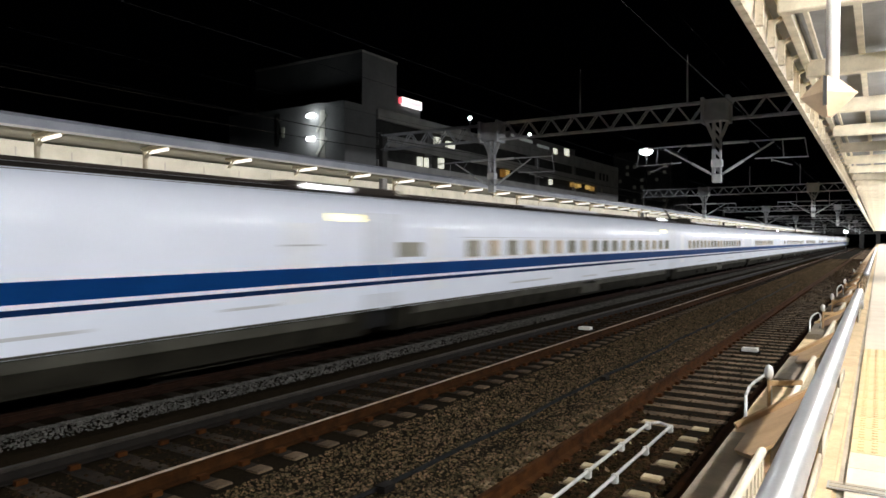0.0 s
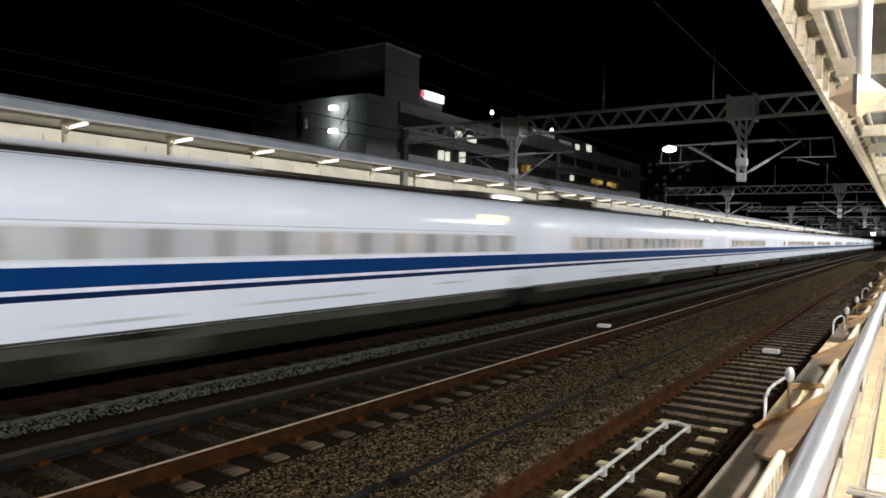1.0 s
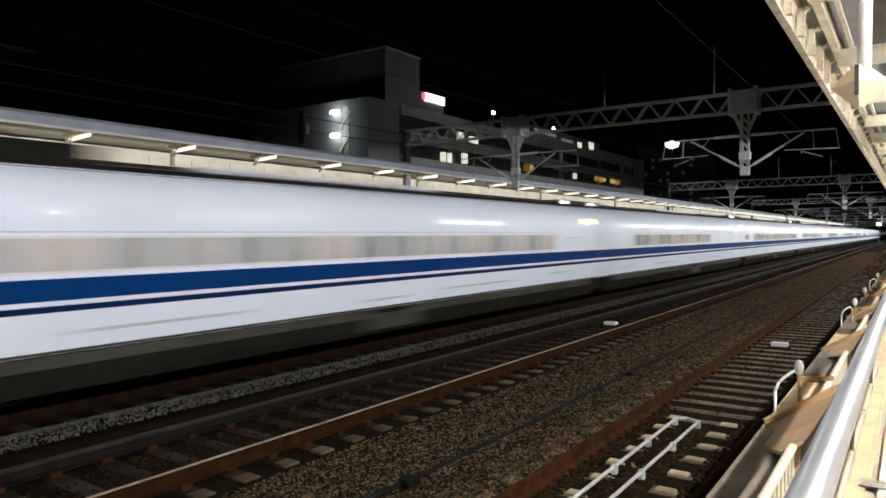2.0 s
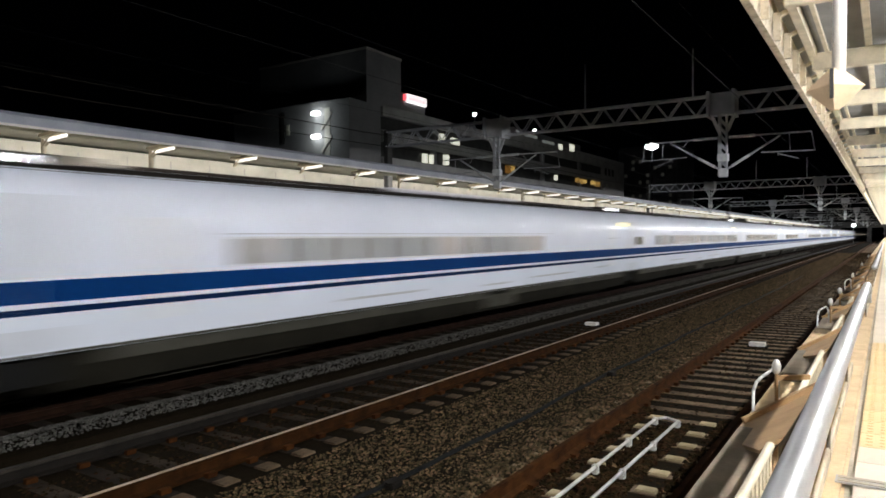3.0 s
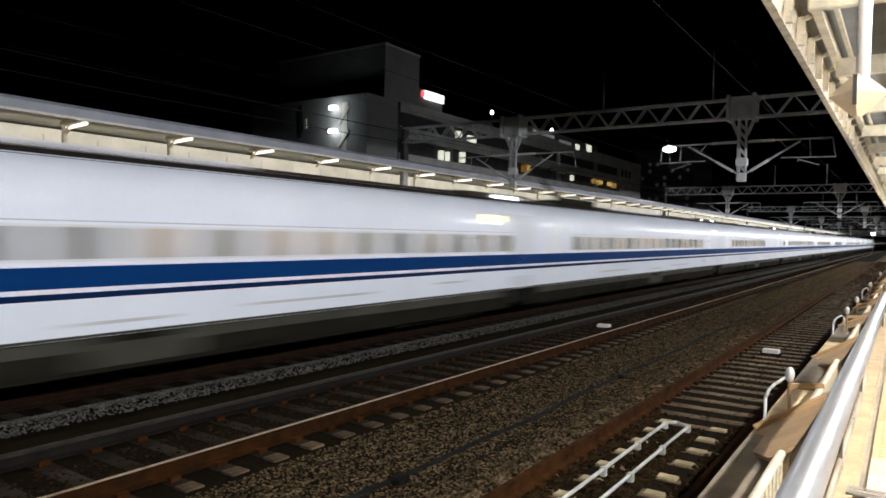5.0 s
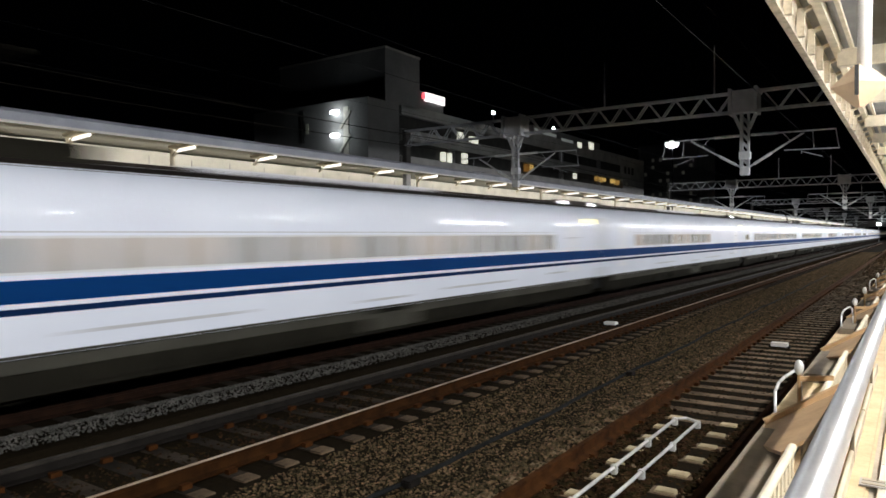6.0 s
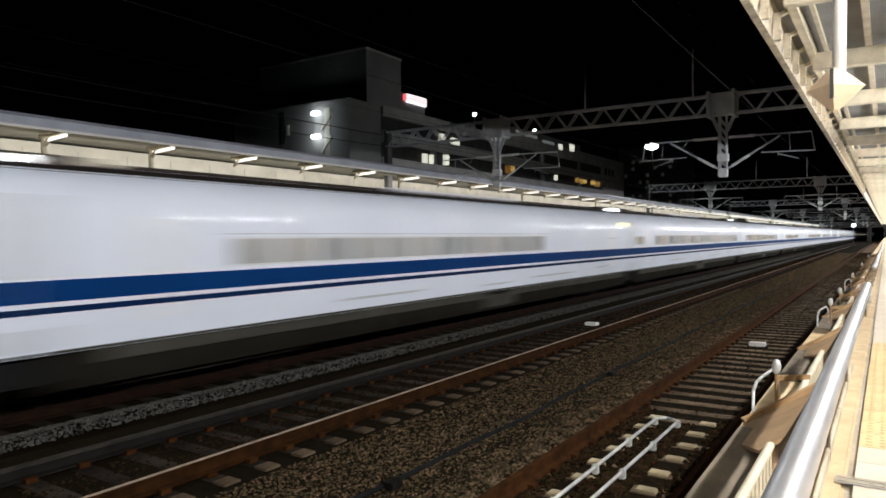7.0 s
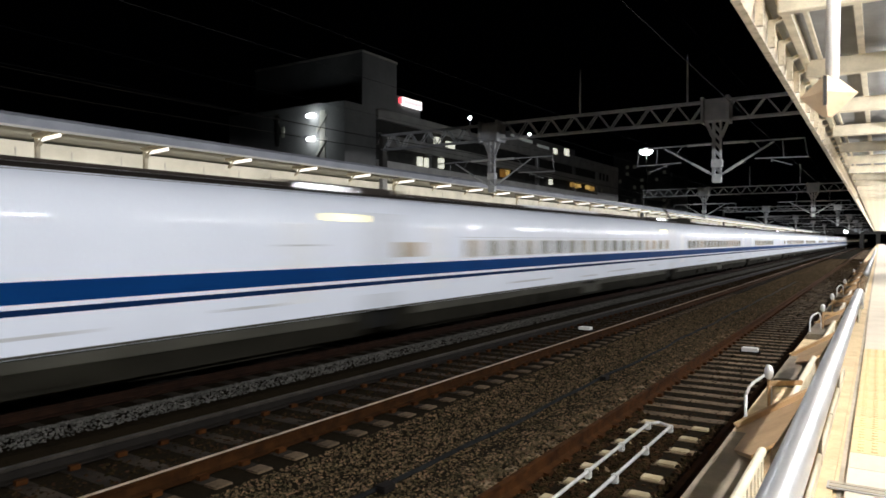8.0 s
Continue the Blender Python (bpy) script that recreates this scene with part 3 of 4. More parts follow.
def build_edge_posts():
    model = empty("edge_post", (-0.58, 4.72, FLOOR), label="short steel post with a white rounded head", category="post", group="platform edge posts")
    part("stem", rod(bmesh.new(), (0, 0, 0), (0, 0, 0.30), 0.011, 8), M_tan, model)
    head = bmesh.new()
    bmesh.ops.create_uvsphere(head, u_segments=12, v_segments=8, radius=0.036, matrix=Matrix.Translation((0, 0, 0.32)) @ Matrix.Diagonal((0.75, 0.75, 1.35, 1)))
    part("head", head, M_galv, model, "white rounded cap", smooth=True)
    part("arm", bar(bmesh.new(), (0, 0, 0.25), (0.17, 0.14, 0.25), 0.022, 0.03), M_tan, model)
    hoop = empty("pipe_hoop", (-0.69, 4.56, FLOOR), label="bent grey steel pipe hoop on the platform edge", category="hoop", group="pipe hoops")
    pts = [(0, 0, -0.1), (0, 0, 0.19), (0.012, 0.05, 0.235), (0.03, 0.12, 0.255), (0.06, 0.34, 0.265), (0.08, 0.40, 0.24), (0.09, 0.42, 0.15), (0.09, 0.42, 0.0)]
    part("pipe", pipe(bmesh.new(), pts, 0.009), M_galv, hoop, smooth=True)
    for y in (9.6, 11.6, 16.0, 22.0, 30.0):
        copy_thing(model, pose(-0.58, y, FLOOR))
    for y in (9.2, 15.4):
        copy_thing(hoop, pose(-0.69, y, FLOOR))


def build_near_canopy():
    canopy = empty("platform_canopy", (0, 0, 0), label="cream steel platform canopy with grey sheet ceiling", category="canopy", kind="structure")
    X, Z = -1.51, 5.25
    part("roof_sheet", prism(bmesh.new(), [(X + 0.1, Z + 0.55), (13, Z + 0.55), (13, Z + 0.65), (X + 0.1, Z + 0.65)], -30, 320), M_panel, canopy, "grey corrugated ceiling sheet")
    part("gutter", prism(bmesh.new(), [(X, Z), (X + 0.10, Z), (X + 0.10, Z + 0.03), (X + 0.03, Z + 0.03), (X + 0.03, Z + 0.15), (X, Z + 0.15)], -30, 320), M_gutter, canopy, "stained cream edge gutter")
    part("edge_lining", prism(bmesh.new(), [(X + 0.02, Z + 0.12), (X + 0.05, Z + 0.12), (X + 0.12, Z + 0.60), (X + 0.09, Z + 0.60)], -30, 320), M_gutter, canopy, "dull lining behind the brackets")
    part("edge_beam", box(bmesh.new(), X + 0.30, X + 0.42, -30, 320, Z + 0.38, Z + 0.56), M_cream, canopy)
    part("inner_rail", box(bmesh.new(), X + 0.56, X + 0.62, -30, 320, Z + 0.42, Z + 0.5), M_cream, canopy)
    strut = beam = purlin = None
    for i in range(-4, 44):
        y = 3.9 + 1.22 * i
        if strut is None:
            bm = box(bmesh.new(), X + 0.09, X + 0.19, -0.055, 0.055, Z + 0.02, Z + 0.42)
            bar(bm, (X + 0.16, 0, Z + 0.38), (X + 0.36, 0, Z + 0.47), 0.11, 0.05)
            strut = part("edge_bracket", bm, M_gutter, canopy)
            strut.location = (0, y, 0)
        else:
            again(strut, canopy, (0, y, 0))
    for i in range(60):
        y = 1.6 + 4.2 * i
        if beam is None:
            bm = prism(bmesh.new(), [(X + 0.36, Z + 0.13), (12.8, Z + 0.02), (12.8, Z + 0.44), (X + 0.36, Z + 0.44)], -0.09, 0.09)
            bmesh.ops.bevel(bm, geom=list(bm.edges), offset=0.02, segments=1, affect="EDGES")
            beam = part("cross_beam", bm, M_cream, canopy, "cream painted cross beam")
            beam.location = (0, y, 0)
        else:
            again(beam, canopy, (0, y, 0))
    for i, x in enumerate((-0.28, 1.1, 2.6, 4.2)):
        part("purlin", box(bmesh.new(), x - 0.05, x + 0.05, -30, 320, Z + 0.44, Z + 0.548), M_cream, canopy)
    col = None
    for i in range(14):
        if col is None:
            bm = box(bmesh.new(), 3.85, 4.15, -0.15, 0.15, FLOOR, Z + 0.30, 0.02)
            col = part("column", bm, M_cream, canopy)
            col.location = (0, 9.7 - 6.7, 0)
        else:
            again(col, canopy, (0, 9.7 - 6.7 + 13.4 * i, 0))
    # lamp tubes under the beams
    tube = None
    for i in range(36):
        if tube is None:
            model = empty("tube_light", (0.9, 1.2, Z - 0.06), label="white fluorescent tube light under the canopy", category="ceiling light", group="platform tube lights")
            part("housing", box(bmesh.new(), -0.06, 0.06, -0.62, 0.62, 0.04, 0.10, 0.01), M_cream, model)
            part("tube", rod(bmesh.new(), (0, -0.58, 0.015), (0, 0.58, 0.015), 0.018, 10), M_tube, model, "glowing tube")
            for dy in (-0.5, 0.5):
                part("hanger", rod(bmesh.new(), (0, dy, 0.10), (0, dy, 0.70), 0.008, 6), M_cream, model)
            tube = model
        else:
            copy_thing(tube, pose(0.9, 1.2 + 2.6 * i, Z - 0.06))


def build_lantern():
    """Hanging box sign on a white pole."""
    sign = empty("hanging_lantern", (-0.45, 8.0, -0.02), label="pale diamond-shaped box sign hanging on a white pole", category="hanging sign")
    part("pole", rod(bmesh.new(), (0.035, 0, 4.05), (0.05, 0, 5.85), 0.062, 14), M_signpole, sign, "white round hanger pole", smooth=True)
    bm = bmesh.new()
    ring = [Vector((math.cos(a) * 0.265, math.sin(a) * 0.265, 0)) for a in (radians(-92), radians(-2), radians(88), radians(178))]
    v = [bm.verts.new(p + Vector((0, 0, 3.90))) for p in ring]
    top = [bm.verts.new(p * 0.16 + Vector((0, 0, 4.11))) for p in ring]
    low = [bm.verts.new(p * 0.16 + Vector((0, 0, 3.68))) for p in ring]
    for i in range(4):
        j = (i + 1) % 4
        bm.faces.new((v[i], v[j], top[j], top[i]))
        bm.faces.new((low[i], low[j], v[j], v[i]))
    bm.faces.new(top)
    bm.faces.new(low)
    part("box", bm, M_lantern, sign, "cream box with slanted faces")
    part("spine", bar(bmesh.new(), (-0.012, -0.268, 3.76), (-0.012, -0.268, 4.05), 0.036, 0.03), M_hole, sign, "rusty edge strap")


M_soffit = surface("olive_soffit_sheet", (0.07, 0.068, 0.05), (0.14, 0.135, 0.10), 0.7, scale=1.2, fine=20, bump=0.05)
M_signpole = surface("white_pole_paint", (0.72, 0.7, 0.66), (0.82, 0.8, 0.76), 0.4, bump=0.02)
M_lantern = surface("pale_box_paint", (0.50, 0.37, 0.22), (0.66, 0.53, 0.36), 0.6, scale=4, fine=30, bump=0.05)
# faint emission added to brighten the box's shaded left face
M_lantern.node_tree.nodes["Principled BSDF"].inputs["Emission Color"].default_value = (1.0, 0.72, 0.5, 1)
M_lantern.node_tree.nodes["Principled BSDF"].inputs["Emission Strength"].default_value = 0.14
build_platform()
build_handrail()
build_fence()
build_covers()
build_edge_posts()
build_near_canopy()
build_lantern()


# ---- far platform ----
def build_far_platform():
    slab = part("platform", box(bmesh.new(), -27, -17.0, -40, 330, -0.3, FLOOR), M_concrete)
    tagged(slab, "concrete platform behind the passing train", "platform", kind="structure")
    wall = part("wall_far", box(bmesh.new(), -23.4, -23.2, -40, 300, FLOOR, 5.60), M_wall)
    tagged(wall, "cream panelled wall along the far platform", "wall", kind="structure")
    seam = None
    for i in range(40):
        y = 2 + 1.8 * i
        if seam is None:
            seam = part("panel_joint", box(bmesh.new(), -23.2, -23.185, -0.02, 0.02, FLOOR, 5.4), M_band, wall)
            seam.location = (0, y, 0)
        else:
            again(seam, wall, (0, y, 0))
    canopy = empty("far_canopy", (0, 0, 0), label="grey-blue edged platform canopy with white brackets", category="canopy", kind="structure")
    part("fascia", prism(bmesh.new(), [(-17.0, 5.10), (-16.94, 5.10), (-16.94, 5.31), (-17.06, 5.40), (-17.10, 5.40)], -40, 290), M_fascia, canopy, "grey-blue metal fascia")
    part("fascia_lip", box(bmesh.new(), -17.02, -16.92, -40, 290, 5.05, 5.10), M_signpole, canopy, "bright lower lip")
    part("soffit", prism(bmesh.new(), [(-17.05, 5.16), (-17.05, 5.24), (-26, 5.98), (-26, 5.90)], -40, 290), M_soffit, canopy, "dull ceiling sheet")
    br = None
    for i in range(95):
        y = 3.04 * i
        if br is None:
            bm = bmesh.new()
            bar(bm, (-17.04, 0, 5.12), (-18.15, 0, 5.06), 0.26, 0.08)
            bar(bm, (-18.13, 0, 4.80), (-17.75, 0, 5.05), 0.09, 0.06)
            br = part("bracket", bm, M_cream, canopy, "cream cantilever bracket")
            br.location = (0, y, 0)
        else:
            again(br, canopy, (0, y, 0))
    col = None
    for y in [9.12] + [12.16 + 12.16 * i for i in range(-1, 23)]:
        if col is None:
            col = part("column", box(bmesh.new(), -18.18, -18.08, -0.06, 0.06, FLOOR, 5.06, 0.02), M_cream, canopy)
            col.location = (0, y, 0)
        else:
            again(col, canopy, (0, y, 0))
    # added glowing bars that paint the lit undersides of the brackets
    model = empty("tube_light", (-18.0, 0, 4.98), label="glowing bar standing in for a lit bracket underside", category="ceiling light", group="far platform tube lights")
    part("tube", rod(bmesh.new(), (0.94, 0, 0.020), (0.0, 0, -0.030), 0.045, 8), M_bracketglow, model, "glowing tube")
    part("housing", bar(bmesh.new(), (0.95, 0, 0.070), (-0.04, 0, 0.020), 0.24, 0.02), M_cream, model)
    for i in range(1, 80):
        copy_thing(model, pose(-18.0, 3.04 * i, 4.98))


build_far_platform()


# ---- overhead line gantries ----
def build_gantry():
    """Lattice beam across all tracks with hanging posts and cantilever arms; local y = 0."""
    g = empty("overhead_gantry", (0, 27, 0), label="grey lattice steel gantry carrying the overhead wires", category="gantry", group="overhead line gantries")
    x0, x1, top, low = -20.7, 7.5, 7.60, 6.90
    for z in (top, low):
        bm = bmesh.new()
        for y in (-0.1, 0.1):
            bar(bm, (x0, y, z), (x1, y, z), 0.085, 0.085)
        part("chord", bm, M_gantry, g)
    lattice = bmesh.new()
    n = 27
    for y in (-0.1, 0.1):
        for i in range(n):
            a, b = x0 + (x1 - x0) * i / n, x0 + (x1 - x0) * (i + 1) / n
            m = (a + b) / 2
            bar(lattice, (a, y, low), (m, y, top), 0.04, 0.04)
            bar(lattice, (m, y, top), (b, y, low), 0.04, 0.04)
    for i in range(0, n + 1, 3):
        x = x0 + (x1 - x0) * i / n
        bar(lattice, (x, -0.3, top), (x, 0.3, top), 0.05, 0.05)
        bar(lattice, (x, -0.3, low), (x, 0.3, low), 0.05, 0.05)
    part("lattice", lattice, M_gantry, g)
    for x in (x0 - 0.1, x1 + 0.1):
        part("leg", box(bmesh.new(), x - 0.13, x + 0.13, -0.2, 0.2, 0 if x < 0 else FLOOR, top + 0.1, 0.03), M_hole, g, "dark steel leg")
    for x in (-5.12, -14.65):
        plate = part("gusset", box(bmesh.new(), x - 0.42, x + 0.36, -0.25, 0.25, 6.85, 7.66, 0.02), M_gantry, g, "solid steel junction plates")
        for dx in (-0.47, 0.41):
            part("flange", box(bmesh.new(), x + dx - 0.05, x + dx + 0.05, -0.4, 0.4, 6.78, 7.72), M_gantry, plate)
        post = bmesh.new()
        bar(post, (x - 0.12, 0, 6.86), (x - 0.12, 0, 4.60), 0.10, 0.16)
        bar(post, (x + 0.12, 0, 6.86), (x + 0.12, 0, 4.60), 0.06, 0.16)
        for k in range(7):
            bar(post, (x - 0.1, 0, 6.7 - 0.3 * k), (x + 0.1, 0, 6.45 - 0.3 * k), 0.03, 0.1)
        bar(post, (x + 0.40, 0, 6.86), (x + 0.14, 0, 6.25), 0.05, 0.12)
        bar(post, (x - 0.40, 0, 6.86), (x - 0.14, 0, 6.25), 0.05, 0.12)
        post = part("hanging_post", post, M_gantry, g)
        part("foot_box", box(bmesh.new(), x - 0.19, x + 0.19, -0.14, 0.14, 5.14, 5.42, 0.02), M_insul, post, "pale bracket block")
        part("foot_clamp", box(bmesh.new(), x - 0.16, x + 0.16, -0.1, 0.1, 4.56, 4.88, 0.02), M_insul, post)
        for s in (-1, 1):
            arm = bmesh.new()
            rod(arm, (x + s * 0.15, 0, 4.86), (x + s * 1.92, 0, 5.95), 0.035, 8)
            rod(arm, (x + s * 1.05, 0, 6.02), (x + s * 2.9, 0, 6.0), 0.028, 8)
            rod(arm, (x + s * 1.3, 0, 5.38), (x + s * 3.02, 0, 5.34), 0.020, 6)
            rod(arm, (x + s * 2.9, 0, 6.0), (x + s * 3.0, 0, 5.34), 0.012, 6)
            rod(arm, (x + s * 2.2, 0, 6.0), (x + s * 2.24, 0, 5.36), 0.012, 6)
            rod(arm, (x + s * 1.25, 0, 6.0), (x + s * 1.5, 0, 5.70), 0.012, 6)
            rod(arm, (x + s * 1.85, 0, 5.30), (x + s * 2.5, 0, 5.08), 0.014, 6)
            rod(arm, (x + s * 1.85, 0, 5.37), (x + s * 1.85, 0, 5.22), 0.014, 6)
            arm = part("cantilever_arm", arm, M_gantry, g)
            ins = rod(bmesh.new(), (x + s * 0.2, 0, 6.02), (x + s * 1.08, 0, 6.02), 0.052, 10)
            part("insulator", ins, M_insul, arm, "pale ribbed insulator")
            part("insulator", rod(bmesh.new(), (x + s * 0.3, 0, 4.95), (x + s * 0.9, 0, 5.32), 0.05, 10), M_insul, arm, "pale ribbed insulator")
    for x in (-10.5, -6.2):
        part("spike_mast", rod(bmesh.new(), (x, 0, 7.6), (x, 0, 9.5), 0.035, 6, 0.02), M_gantry, g, "thin upright mast")
    for y in (71, 115, 159, 203, 247):
        copy_thing(g, pose(0, y, 0))


def build_wires():
    def sagging(x, z, sag, spans=6):
        return [(x, 27 + 44 * (k - 1) + 44 * u, z - sag * 4 * u * (1 - u)) for k in range(spans) for u in (0, 0.2, 0.4, 0.6, 0.8)]
    for x in TRACKS:
        line = empty("overhead_wire", (0, 0, 0), label="dark contact wire and messenger wire above the track", category="wire", group="overhead wires")
        part("contact_wire", line_tube(bmesh.new(), sagging(x, 5.02, 0.0), 0.0035), M_wire, line)
        part("messenger_wire", line_tube(bmesh.new(), sagging(x, 5.9, 0.35), 0.0026), M_wire, line)
    for x, z in ((-15.6, 6.35), (-16.2, 6.05)):
        tagged(part("feeder_cable", line_tube(bmesh.new(), sagging(x, z, 0.3), 0.011), M_dull), "thin grey feeder cable strung between gantries", "cable", group="feeder cables")


build_gantry()
build_wires()


# ---- buildings ----
def build_office():
    """Long dark block along the railway with a taller tower at its end."""
    b = empty("office_building", (0, 0, 0), label="long dark station building with pale floor bands and few lit windows", category="building")
    X = -50.0
    part("wall", box(bmesh.new(), -69, X - 0.6, 58, 152, -0.3, 18.0), M_bldg, b)
    part("tower", box(bmesh.new(), -67.5, X, 61, 67.6, 17.9, 24.0), M_bldg, b, "taller dark plant-room block")
    part("tower_cap", box(bmesh.new(), -67.6, X + 0.1, 60.9, 67.7, 24.0, 24.25), M_band, b)
    part("corner_wall", box(bmesh.new(), -52.6, X + 0.02, 57.9, 63.5, -0.3, 17.95), M_bldg, b)
    part("upper_parapet", box(bmesh.new(), X - 0.7, X + 0.01, 92, 152, 18.1, 18.85), M_parapet, b, "pale concrete roof parapet")
    end = part("end_wall", box(bmesh.new(), X - 0.66, X - 0.02, 138.5, 152, 11.9, 16.9), M_parapet, b, "pale end wall")
    for y in (140.2, 142.4, 144.6):
        part("window", box(bmesh.new(), X - 0.3, X + 0.0, y - 0.65, y + 0.65, 15.25, 16.75), M_hole, end, "dark window")
    for z0, z1 in ((16.85, 18.1), (13.85, 15.2), (10.4, 12.0)):
        part("floor_band", box(bmesh.new(), X - 0.7, X, 64, 152, z0, z1), M_parapet, b, "pale concrete parapet band")
    for y in (75, 92, 109, 126, 143, 151.5):
        part("pier", box(bmesh.new(), X - 0.65, X - 0.05, y - 0.5, y + 0.5, 9, 17.9), M_bldg, b)
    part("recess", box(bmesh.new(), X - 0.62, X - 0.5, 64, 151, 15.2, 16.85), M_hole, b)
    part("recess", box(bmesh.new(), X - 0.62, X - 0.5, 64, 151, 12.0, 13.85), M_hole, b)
    # the three faint strips are lit awning slabs made to glow, not windows
    for y, z, w, h, m in ((77.0, 15.75, 1.1, 1.0, M_winlit), (80.3, 15.6, 1.8, 0.9, M_winlit), (72.9, 12.6, 0.7, 1.2, M_winlit), (74.4, 12.6, 0.5, 1.2, M_winlit), (78.0, 12.9, 0.9, 1.4, M_winlit),
                          (121.7, 19.1, 2.3, 1.3, M_winlit), (116.3, 18.7, 1.8, 1.0, M_winlit), (111, 18.9, 5.0, 0.5, M_awning), (104, 19.2, 5.0, 0.5, M_awning), (99.5, 19.4, 2.0, 0.4, M_awning), (96.0, 13.0, 1.2, 1.2, M_amber), (97.5, 13.2, 1.1, 0.8, M_amber), (124.9, 13.2, 1.4, 0.8, M_amber), (126.6, 13.1, 1.4, 0.9, M_amber), (128.4, 13.2, 1.5, 0.7, M_amber), (133.2, 13.2, 1.6, 0.8, M_amber), (135.6, 13.1, 2.0, 0.9, M_amber),
                          (114.6, 13.0, 0.8, 0.9, M_winlit), (141, 13.1, 1.0, 0.8, M_dim)):
        part("window", box(bmesh.new(), X - 0.4, X + 0.03, y - w / 2, y + w / 2, z - h / 2, z + h / 2), m, b, "glowing window or roof awning slab")
    part("roof_house", box(bmesh.new(), X - 6, X - 0.05, 98, 126, 18.0, 20.0), M_bldg, b)
    # stair tower lit by two wall lamps
    part("stair_wall", box(bmesh.new(), -53.7, -52.9, 57.93, 58.0, 9, 17.2), M_band, b)
    part("slot_window", box(bmesh.new(), -60.6, -60.1, 57.9, 58.02, 13.6, 17.4), M_hole, b)
    for z in (15.6, 13.0):
        flight = bmesh.new()
        bar(flight, (-54.1, 57.85, z - 0.8), (-52.8, 57.85, z + 0.7), 0.12, 0.3)
        part("stair_flight", flight, M_band, b, "pale slanting outdoor stair")
        part("landing", box(bmesh.new(), -53.2, -52.5, 57.78, 57.92, z + 0.7, z + 1.05), M_band, b)
    for z in (16.65, 14.0):
        part("wall_lamp", box(bmesh.new(), -55.3, -54.2, 57.3, 57.9, z - 0.21, z + 0.21, 0.1), M_lampw, b, "bright white floodlight")
    part("slot_window", box(bmesh.new(), -59.7, -59.3, 57.85, 58.03, 14.6, 15.8), M_dim, b)
    sign = empty("roof_sign", (X, 0, 0), label="glowing white rooftop sign with a red mark", category="sign")
    part("face", box(bmesh.new(), -0.2, 0.1, 68.8, 73.0, 19.2, 20.25, 0.04), M_signw, sign, "white glowing panel")
    part("mark", box(bmesh.new(), -0.2, 0.12, 68.3, 68.65, 19.4, 20.1, 0.04), M_signr, sign, "red glowing mark")
    for k in range(5):
        part("glyph", box(bmesh.new(), 0.1, 0.115, 69.2 + 0.74 * k, 69.6 + 0.74 * k, 19.5, 19.95, 0.02), M_glyph, sign, "dull pink mark")
    part("stand", box(bmesh.new(), -0.35, -0.2, 67.8, 73.0, 17.9, 20.3), M_bldg, sign)
    lamp = empty("roof_lamp", (X, 85.4, 18.0), label="small white lamp on a roof post", category="lamp")
    part("post", rod(bmesh.new(), (0, 0, 0), (0, 0, 1.9), 0.06, 6), M_gantry, lamp)
    bulb = bmesh.new()
    bmesh.ops.create_icosphere(bulb, subdivisions=2, radius=0.28, matrix=Matrix.Translation((0, 0, 2.1)))
    part("globe", bulb, M_lampw, lamp)
    copy_thing(lamp, pose(X - 0.5, 106.5, 18.4))
    data = bpy.data.lights.new("wall_floodlight", "POINT")
    data.energy, data.color, data.shadow_soft_size = 110, (0.9, 1.0, 1.0), 0.4
    for z in (16.4, 13.8):
        ob = new("wall_floodlight", data)
        ob.location = (-54.2, 56.6, z)


def build_tower_block():
    t = empty("apartment_tower", (0, 0, 0), label="distant dark apartment tower with faint windows", category="building")
    part("wall", box(bmesh.new(), -84, -63, 250, 275, -0.3, 35), M_bldg, t)
    win = None
    for i in range(7):
        for j in range(9):
            if win is None:
                win = part("window", box(bmesh.new(), -0.5, 0.5, -0.1, 0.05, -0.6, 0.6), M_dim, t)
                win.location = (-81.5 + 2.7 * i, 250, 12 + 2.5 * j)
            elif (i * 7 + j * j * 3 + i * j) % 5 < 2:
                again(win, t, (-81.5 + 2.7 * i, 250, 12 + 2.5 * j))


def build_yard_lamp():
    lamp = empty("yard_lamp", (-21.55, 75, 0), label="bright white floodlight on a tall pole", category="street lamp")
    part("pole", rod(bmesh.new(), (0, 0, -0.2), (0, 0, 12.0), 0.055, 8), M_wire, lamp, "dark slender pole")
    head = bmesh.new()
    bmesh.ops.create_uvsphere(head, u_segments=14, v_segments=8, radius=0.72, matrix=Matrix.Translation((0.05, -0.3, 12.1)) @ Matrix.Diagonal((1, 1, 0.5, 1)))
    part("head", head, M_lampw, lamp, "glowing white lamp head", smooth=True)
    data = bpy.data.lights.new("yard_floodlight", "POINT")
    data.energy, data.color, data.shadow_soft_size = 3600, (0.95, 1.0, 1.0), 0.3
    new("yard_floodlight", data).location = (-21.5, 75.2, 11.4)
    far = empty("signal_lamp", (-9.3, 262, 0), label="small white lamp at the bridge", category="lamp")
    part("lamp", box(bmesh.new(), -0.55, 0.55, -0.4, 0, 4.9, 5.7, 0.1), M_lampw, far)
    part("post", rod(bmesh.new(), (0, -0.2, -0.2), (0, -0.2, 4.9), 0.12, 6), M_gantry, far)


def build_bridge():
    b = empty("road_bridge", (0, 0, 0), label="dark road bridge across the tracks far away", category="bridge")
    part("deck", box(bmesh.new(), -45, 3, 266, 280, 4.6, 6.6), M_hole, b)
    for x in (-14.2, -5.0, -0.3):
        part("pier", box(bmesh.new(), x - 0.6, x + 0.6, 266, 280, -0.3, 4.6), M_hole, b)


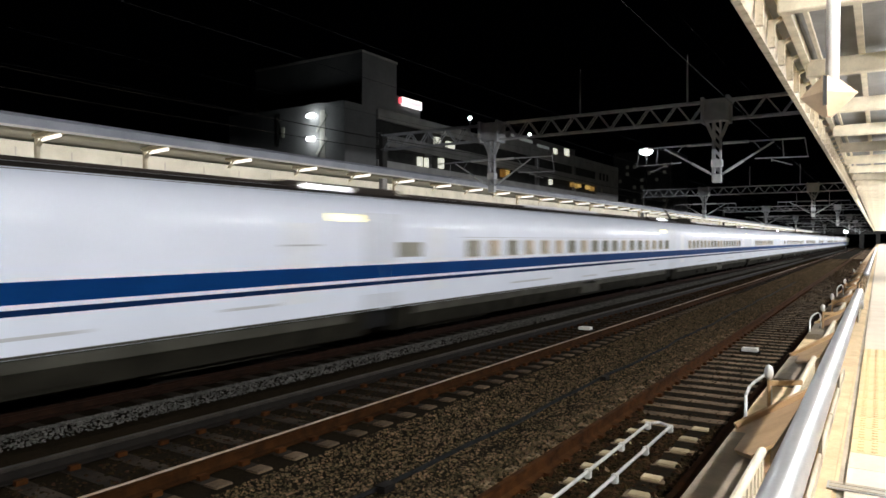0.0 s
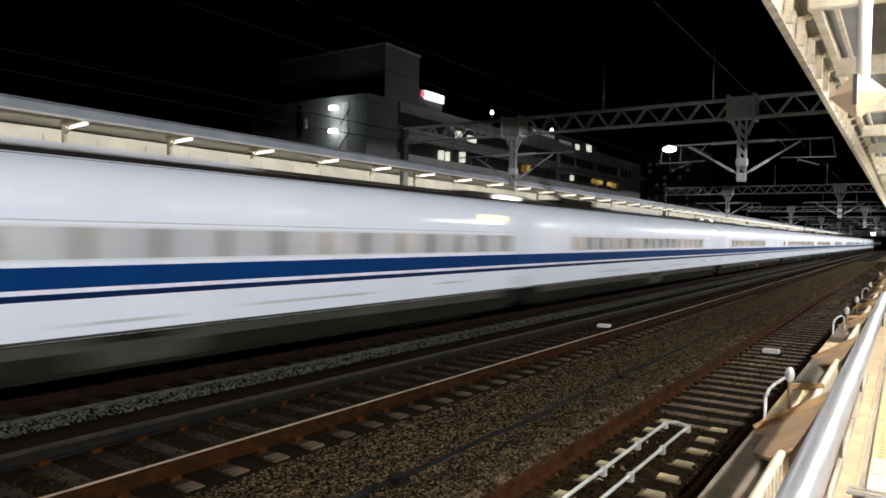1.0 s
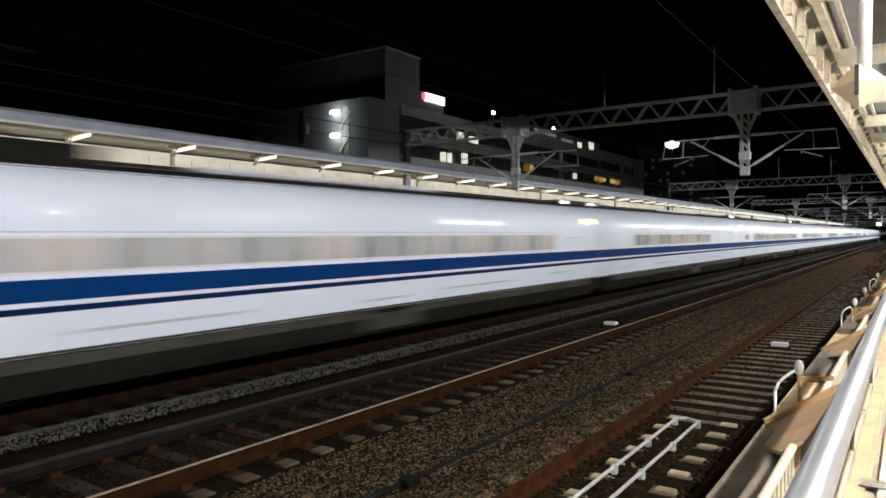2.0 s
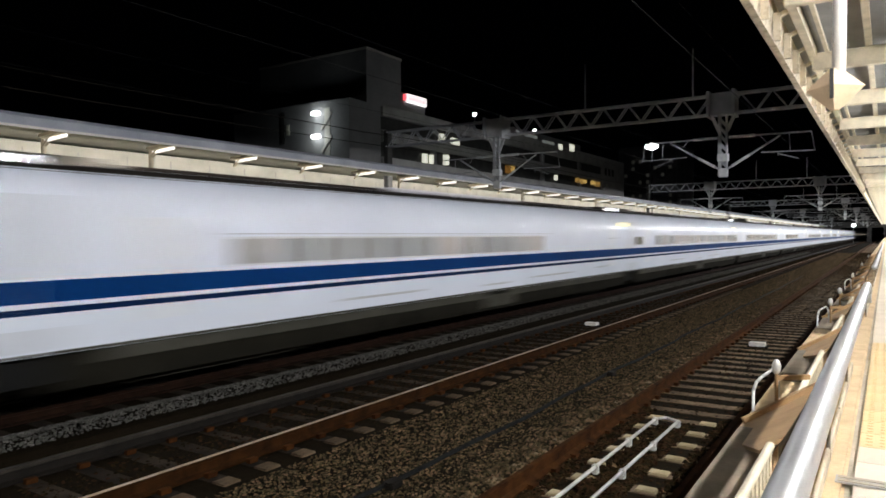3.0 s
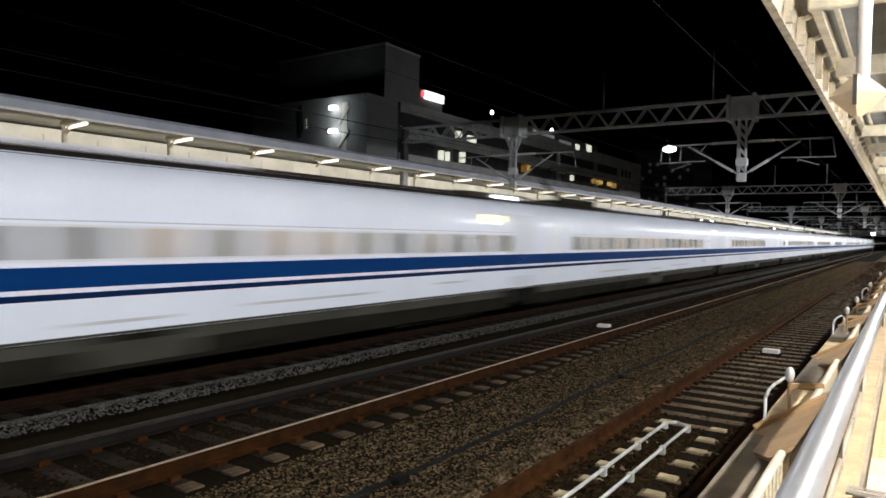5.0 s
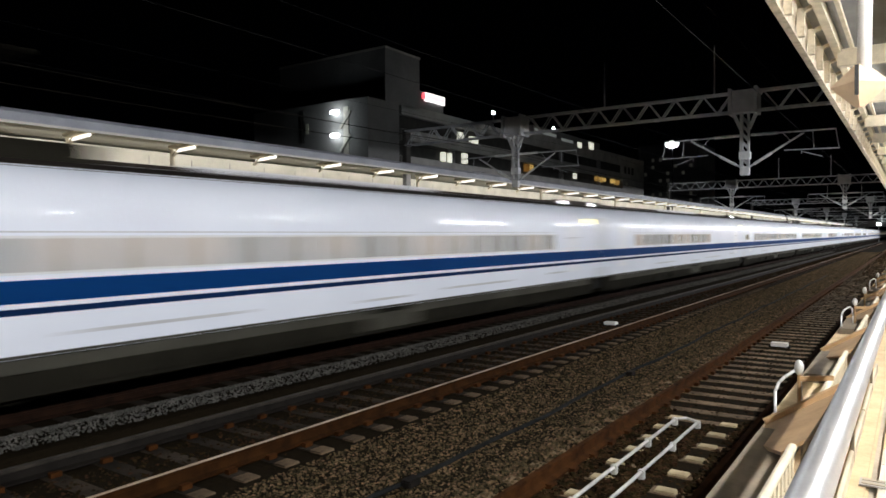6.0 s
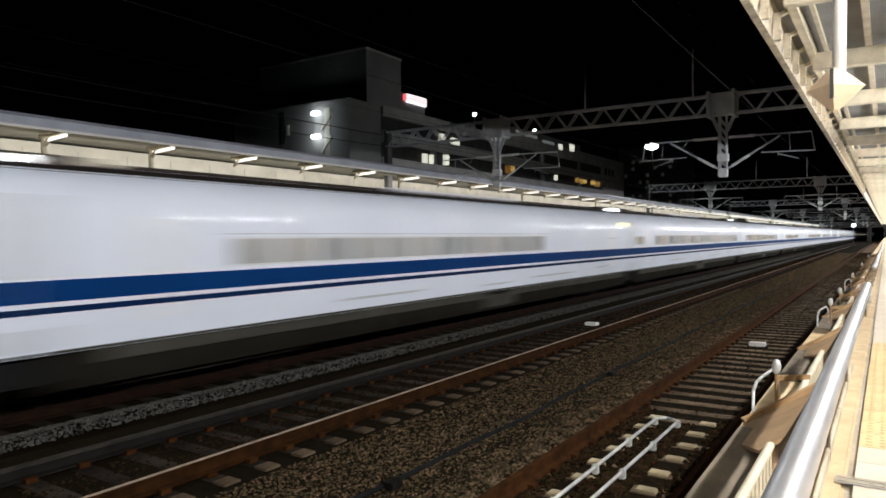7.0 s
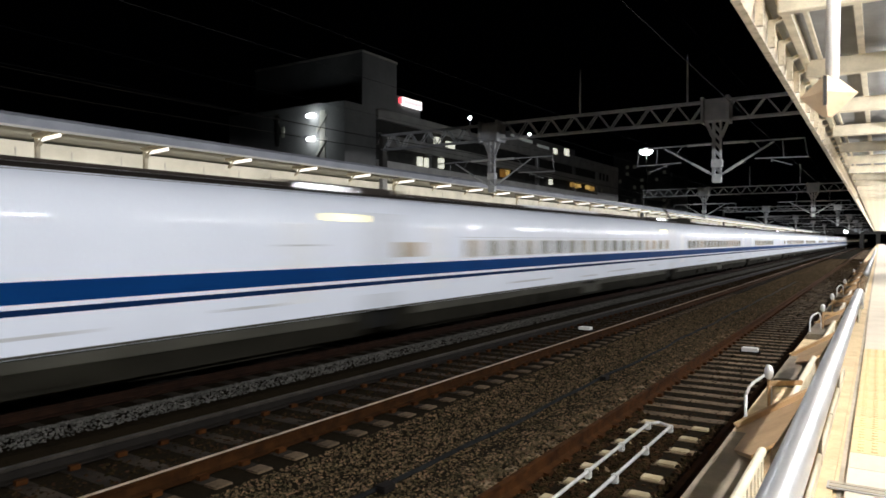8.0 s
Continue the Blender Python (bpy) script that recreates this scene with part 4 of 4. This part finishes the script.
build_office()
build_tower_block()
build_yard_lamp()
build_bridge()


# ---- small things by the tracks ----
def build_trackside():
    model = empty("sprinkler_pipe", (-2.49, 0, -0.12), label="white galvanised pipe loop lying between the rails", category="pipe")
    part("pipe", pipe(bmesh.new(), [(-0.145, 1.5, 0.035), (-0.135, 9.30, 0.035), (-0.02, 9.42, 0.035), (0.155, 9.30, 0.035), (0.155, 1.5, 0.035)], 0.019), M_galv, model, smooth=True)
    clamp = None
    for y in (3.6, 4.75, 5.9, 7.02, 8.15, 9.28):
        for x in (-0.14, 0.155):
            if clamp is None:
                clamp = part("clamp", box(bmesh.new(), -0.034, 0.034, -0.035, 0.035, -0.045, 0.058, 0.010), M_galv, model)
                clamp.location = (x, y, 0)
            else:
                again(clamp, model, (x, y, 0))
    beacon = empty("track_beacon", (-2.5, 17.1, -0.19), label="small white box fixed between the rails", category="track beacon", group="track beacons")
    part("box", box(bmesh.new(), -0.17, 0.17, -0.12, 0.12, 0.03, 0.115, 0.008), M_signpole, beacon)
    part("foot", box(bmesh.new(), -0.22, 0.22, -0.05, 0.05, 0, 0.04), M_dark, beacon)
    copy_thing(beacon, pose(-7.1, 18.7, -0.19))
    cable = bmesh.new()
    pts = [(-4.42 + 0.03 * math.sin(y * 0.9) + 0.02 * math.sin(y * 2.3), y, -0.215) for y in [1 + 0.6 * i for i in range(80)]]
    tagged(part("signal_cable", line_tube(cable, pts, 0.028, 7), M_dark), "black cable lying on the ballast between tracks", "cable")
    for y in (5.7, 12.5):
        j = empty("cable_joint", (-4.36, y, -0.24), label="small dark grey junction box on the black cable", category="junction box", group="cable joints")
        part("box", box(bmesh.new(), -0.06, 0.06, -0.10, 0.10, 0, 0.07, 0.012), M_dull, j)
        part("lid", box(bmesh.new(), -0.064, 0.064, -0.104, 0.104, 0.07, 0.082, 0.004), M_dull, j)


build_trackside()
flat = lambda x: 0.0
stones("loose_ballast", "dark stones heaped between the white pipes", M_stone, 3200, (-2.72, -2.26), (1.0, 9.35), 0.026, lambda x: 0.015, 7)
stones("loose_ballast", "brown crushed stone ballast between the tracks", M_olive, 84000, (-5.72, -3.62), (1.6, 110), 0.0125, flat, 1)
stones("loose_ballast", "brown crushed stone ballast among the sleepers", M_stone, 20000, (-3.6, -0.8), (2.0, 110), 0.0165, lambda x: -0.010, 2)
stones("loose_ballast", "brown crushed stones covering sleeper ends", M_olive, 9000, (-3.74, -3.30), (1.6, 70), 0.017, lambda x: 0.012, 11)
stones("loose_ballast", "dark crushed stones spilled beside the white pipes", M_stone, 1800, (-2.30, -2.20), (1.0, 9.6), 0.022, lambda x: 0.012, 12)
stones("loose_ballast", "brown crushed stones hiding the sleeper ends", M_stone, 5200, (-1.93, -1.28), (1.0, 10.2), 0.022, lambda x: 0.012, 13)
stones("loose_ballast", "brown crushed stones inside the rusty rail", M_stone, 2600, (-3.06, -2.88), (1.0, 10.2), 0.022, lambda x: 0.012, 14)
stones("loose_ballast", "dark crushed stone ballast of the middle track", M_stone, 18000, (-8.2, -5.85), (0.5, 110), 0.019, lambda x: -0.004 if abs(x + 7.0) < 0.6 else -0.026, 3)
stones("pale_gravel_ridge", "pale grey gravel ridge beside the train's track", M_pale, 30000, (-9.72, -9.14), (0.5, 110), 0.0145, lambda x: 0.10 - 0.25 * abs(x + 9.4), 4)


# ---- what moves ----
def motions():
    walk(train, [(i / 10, pose(TRACKS[2], train_front(i / 10), 0)) for i in range(81)])


motions()
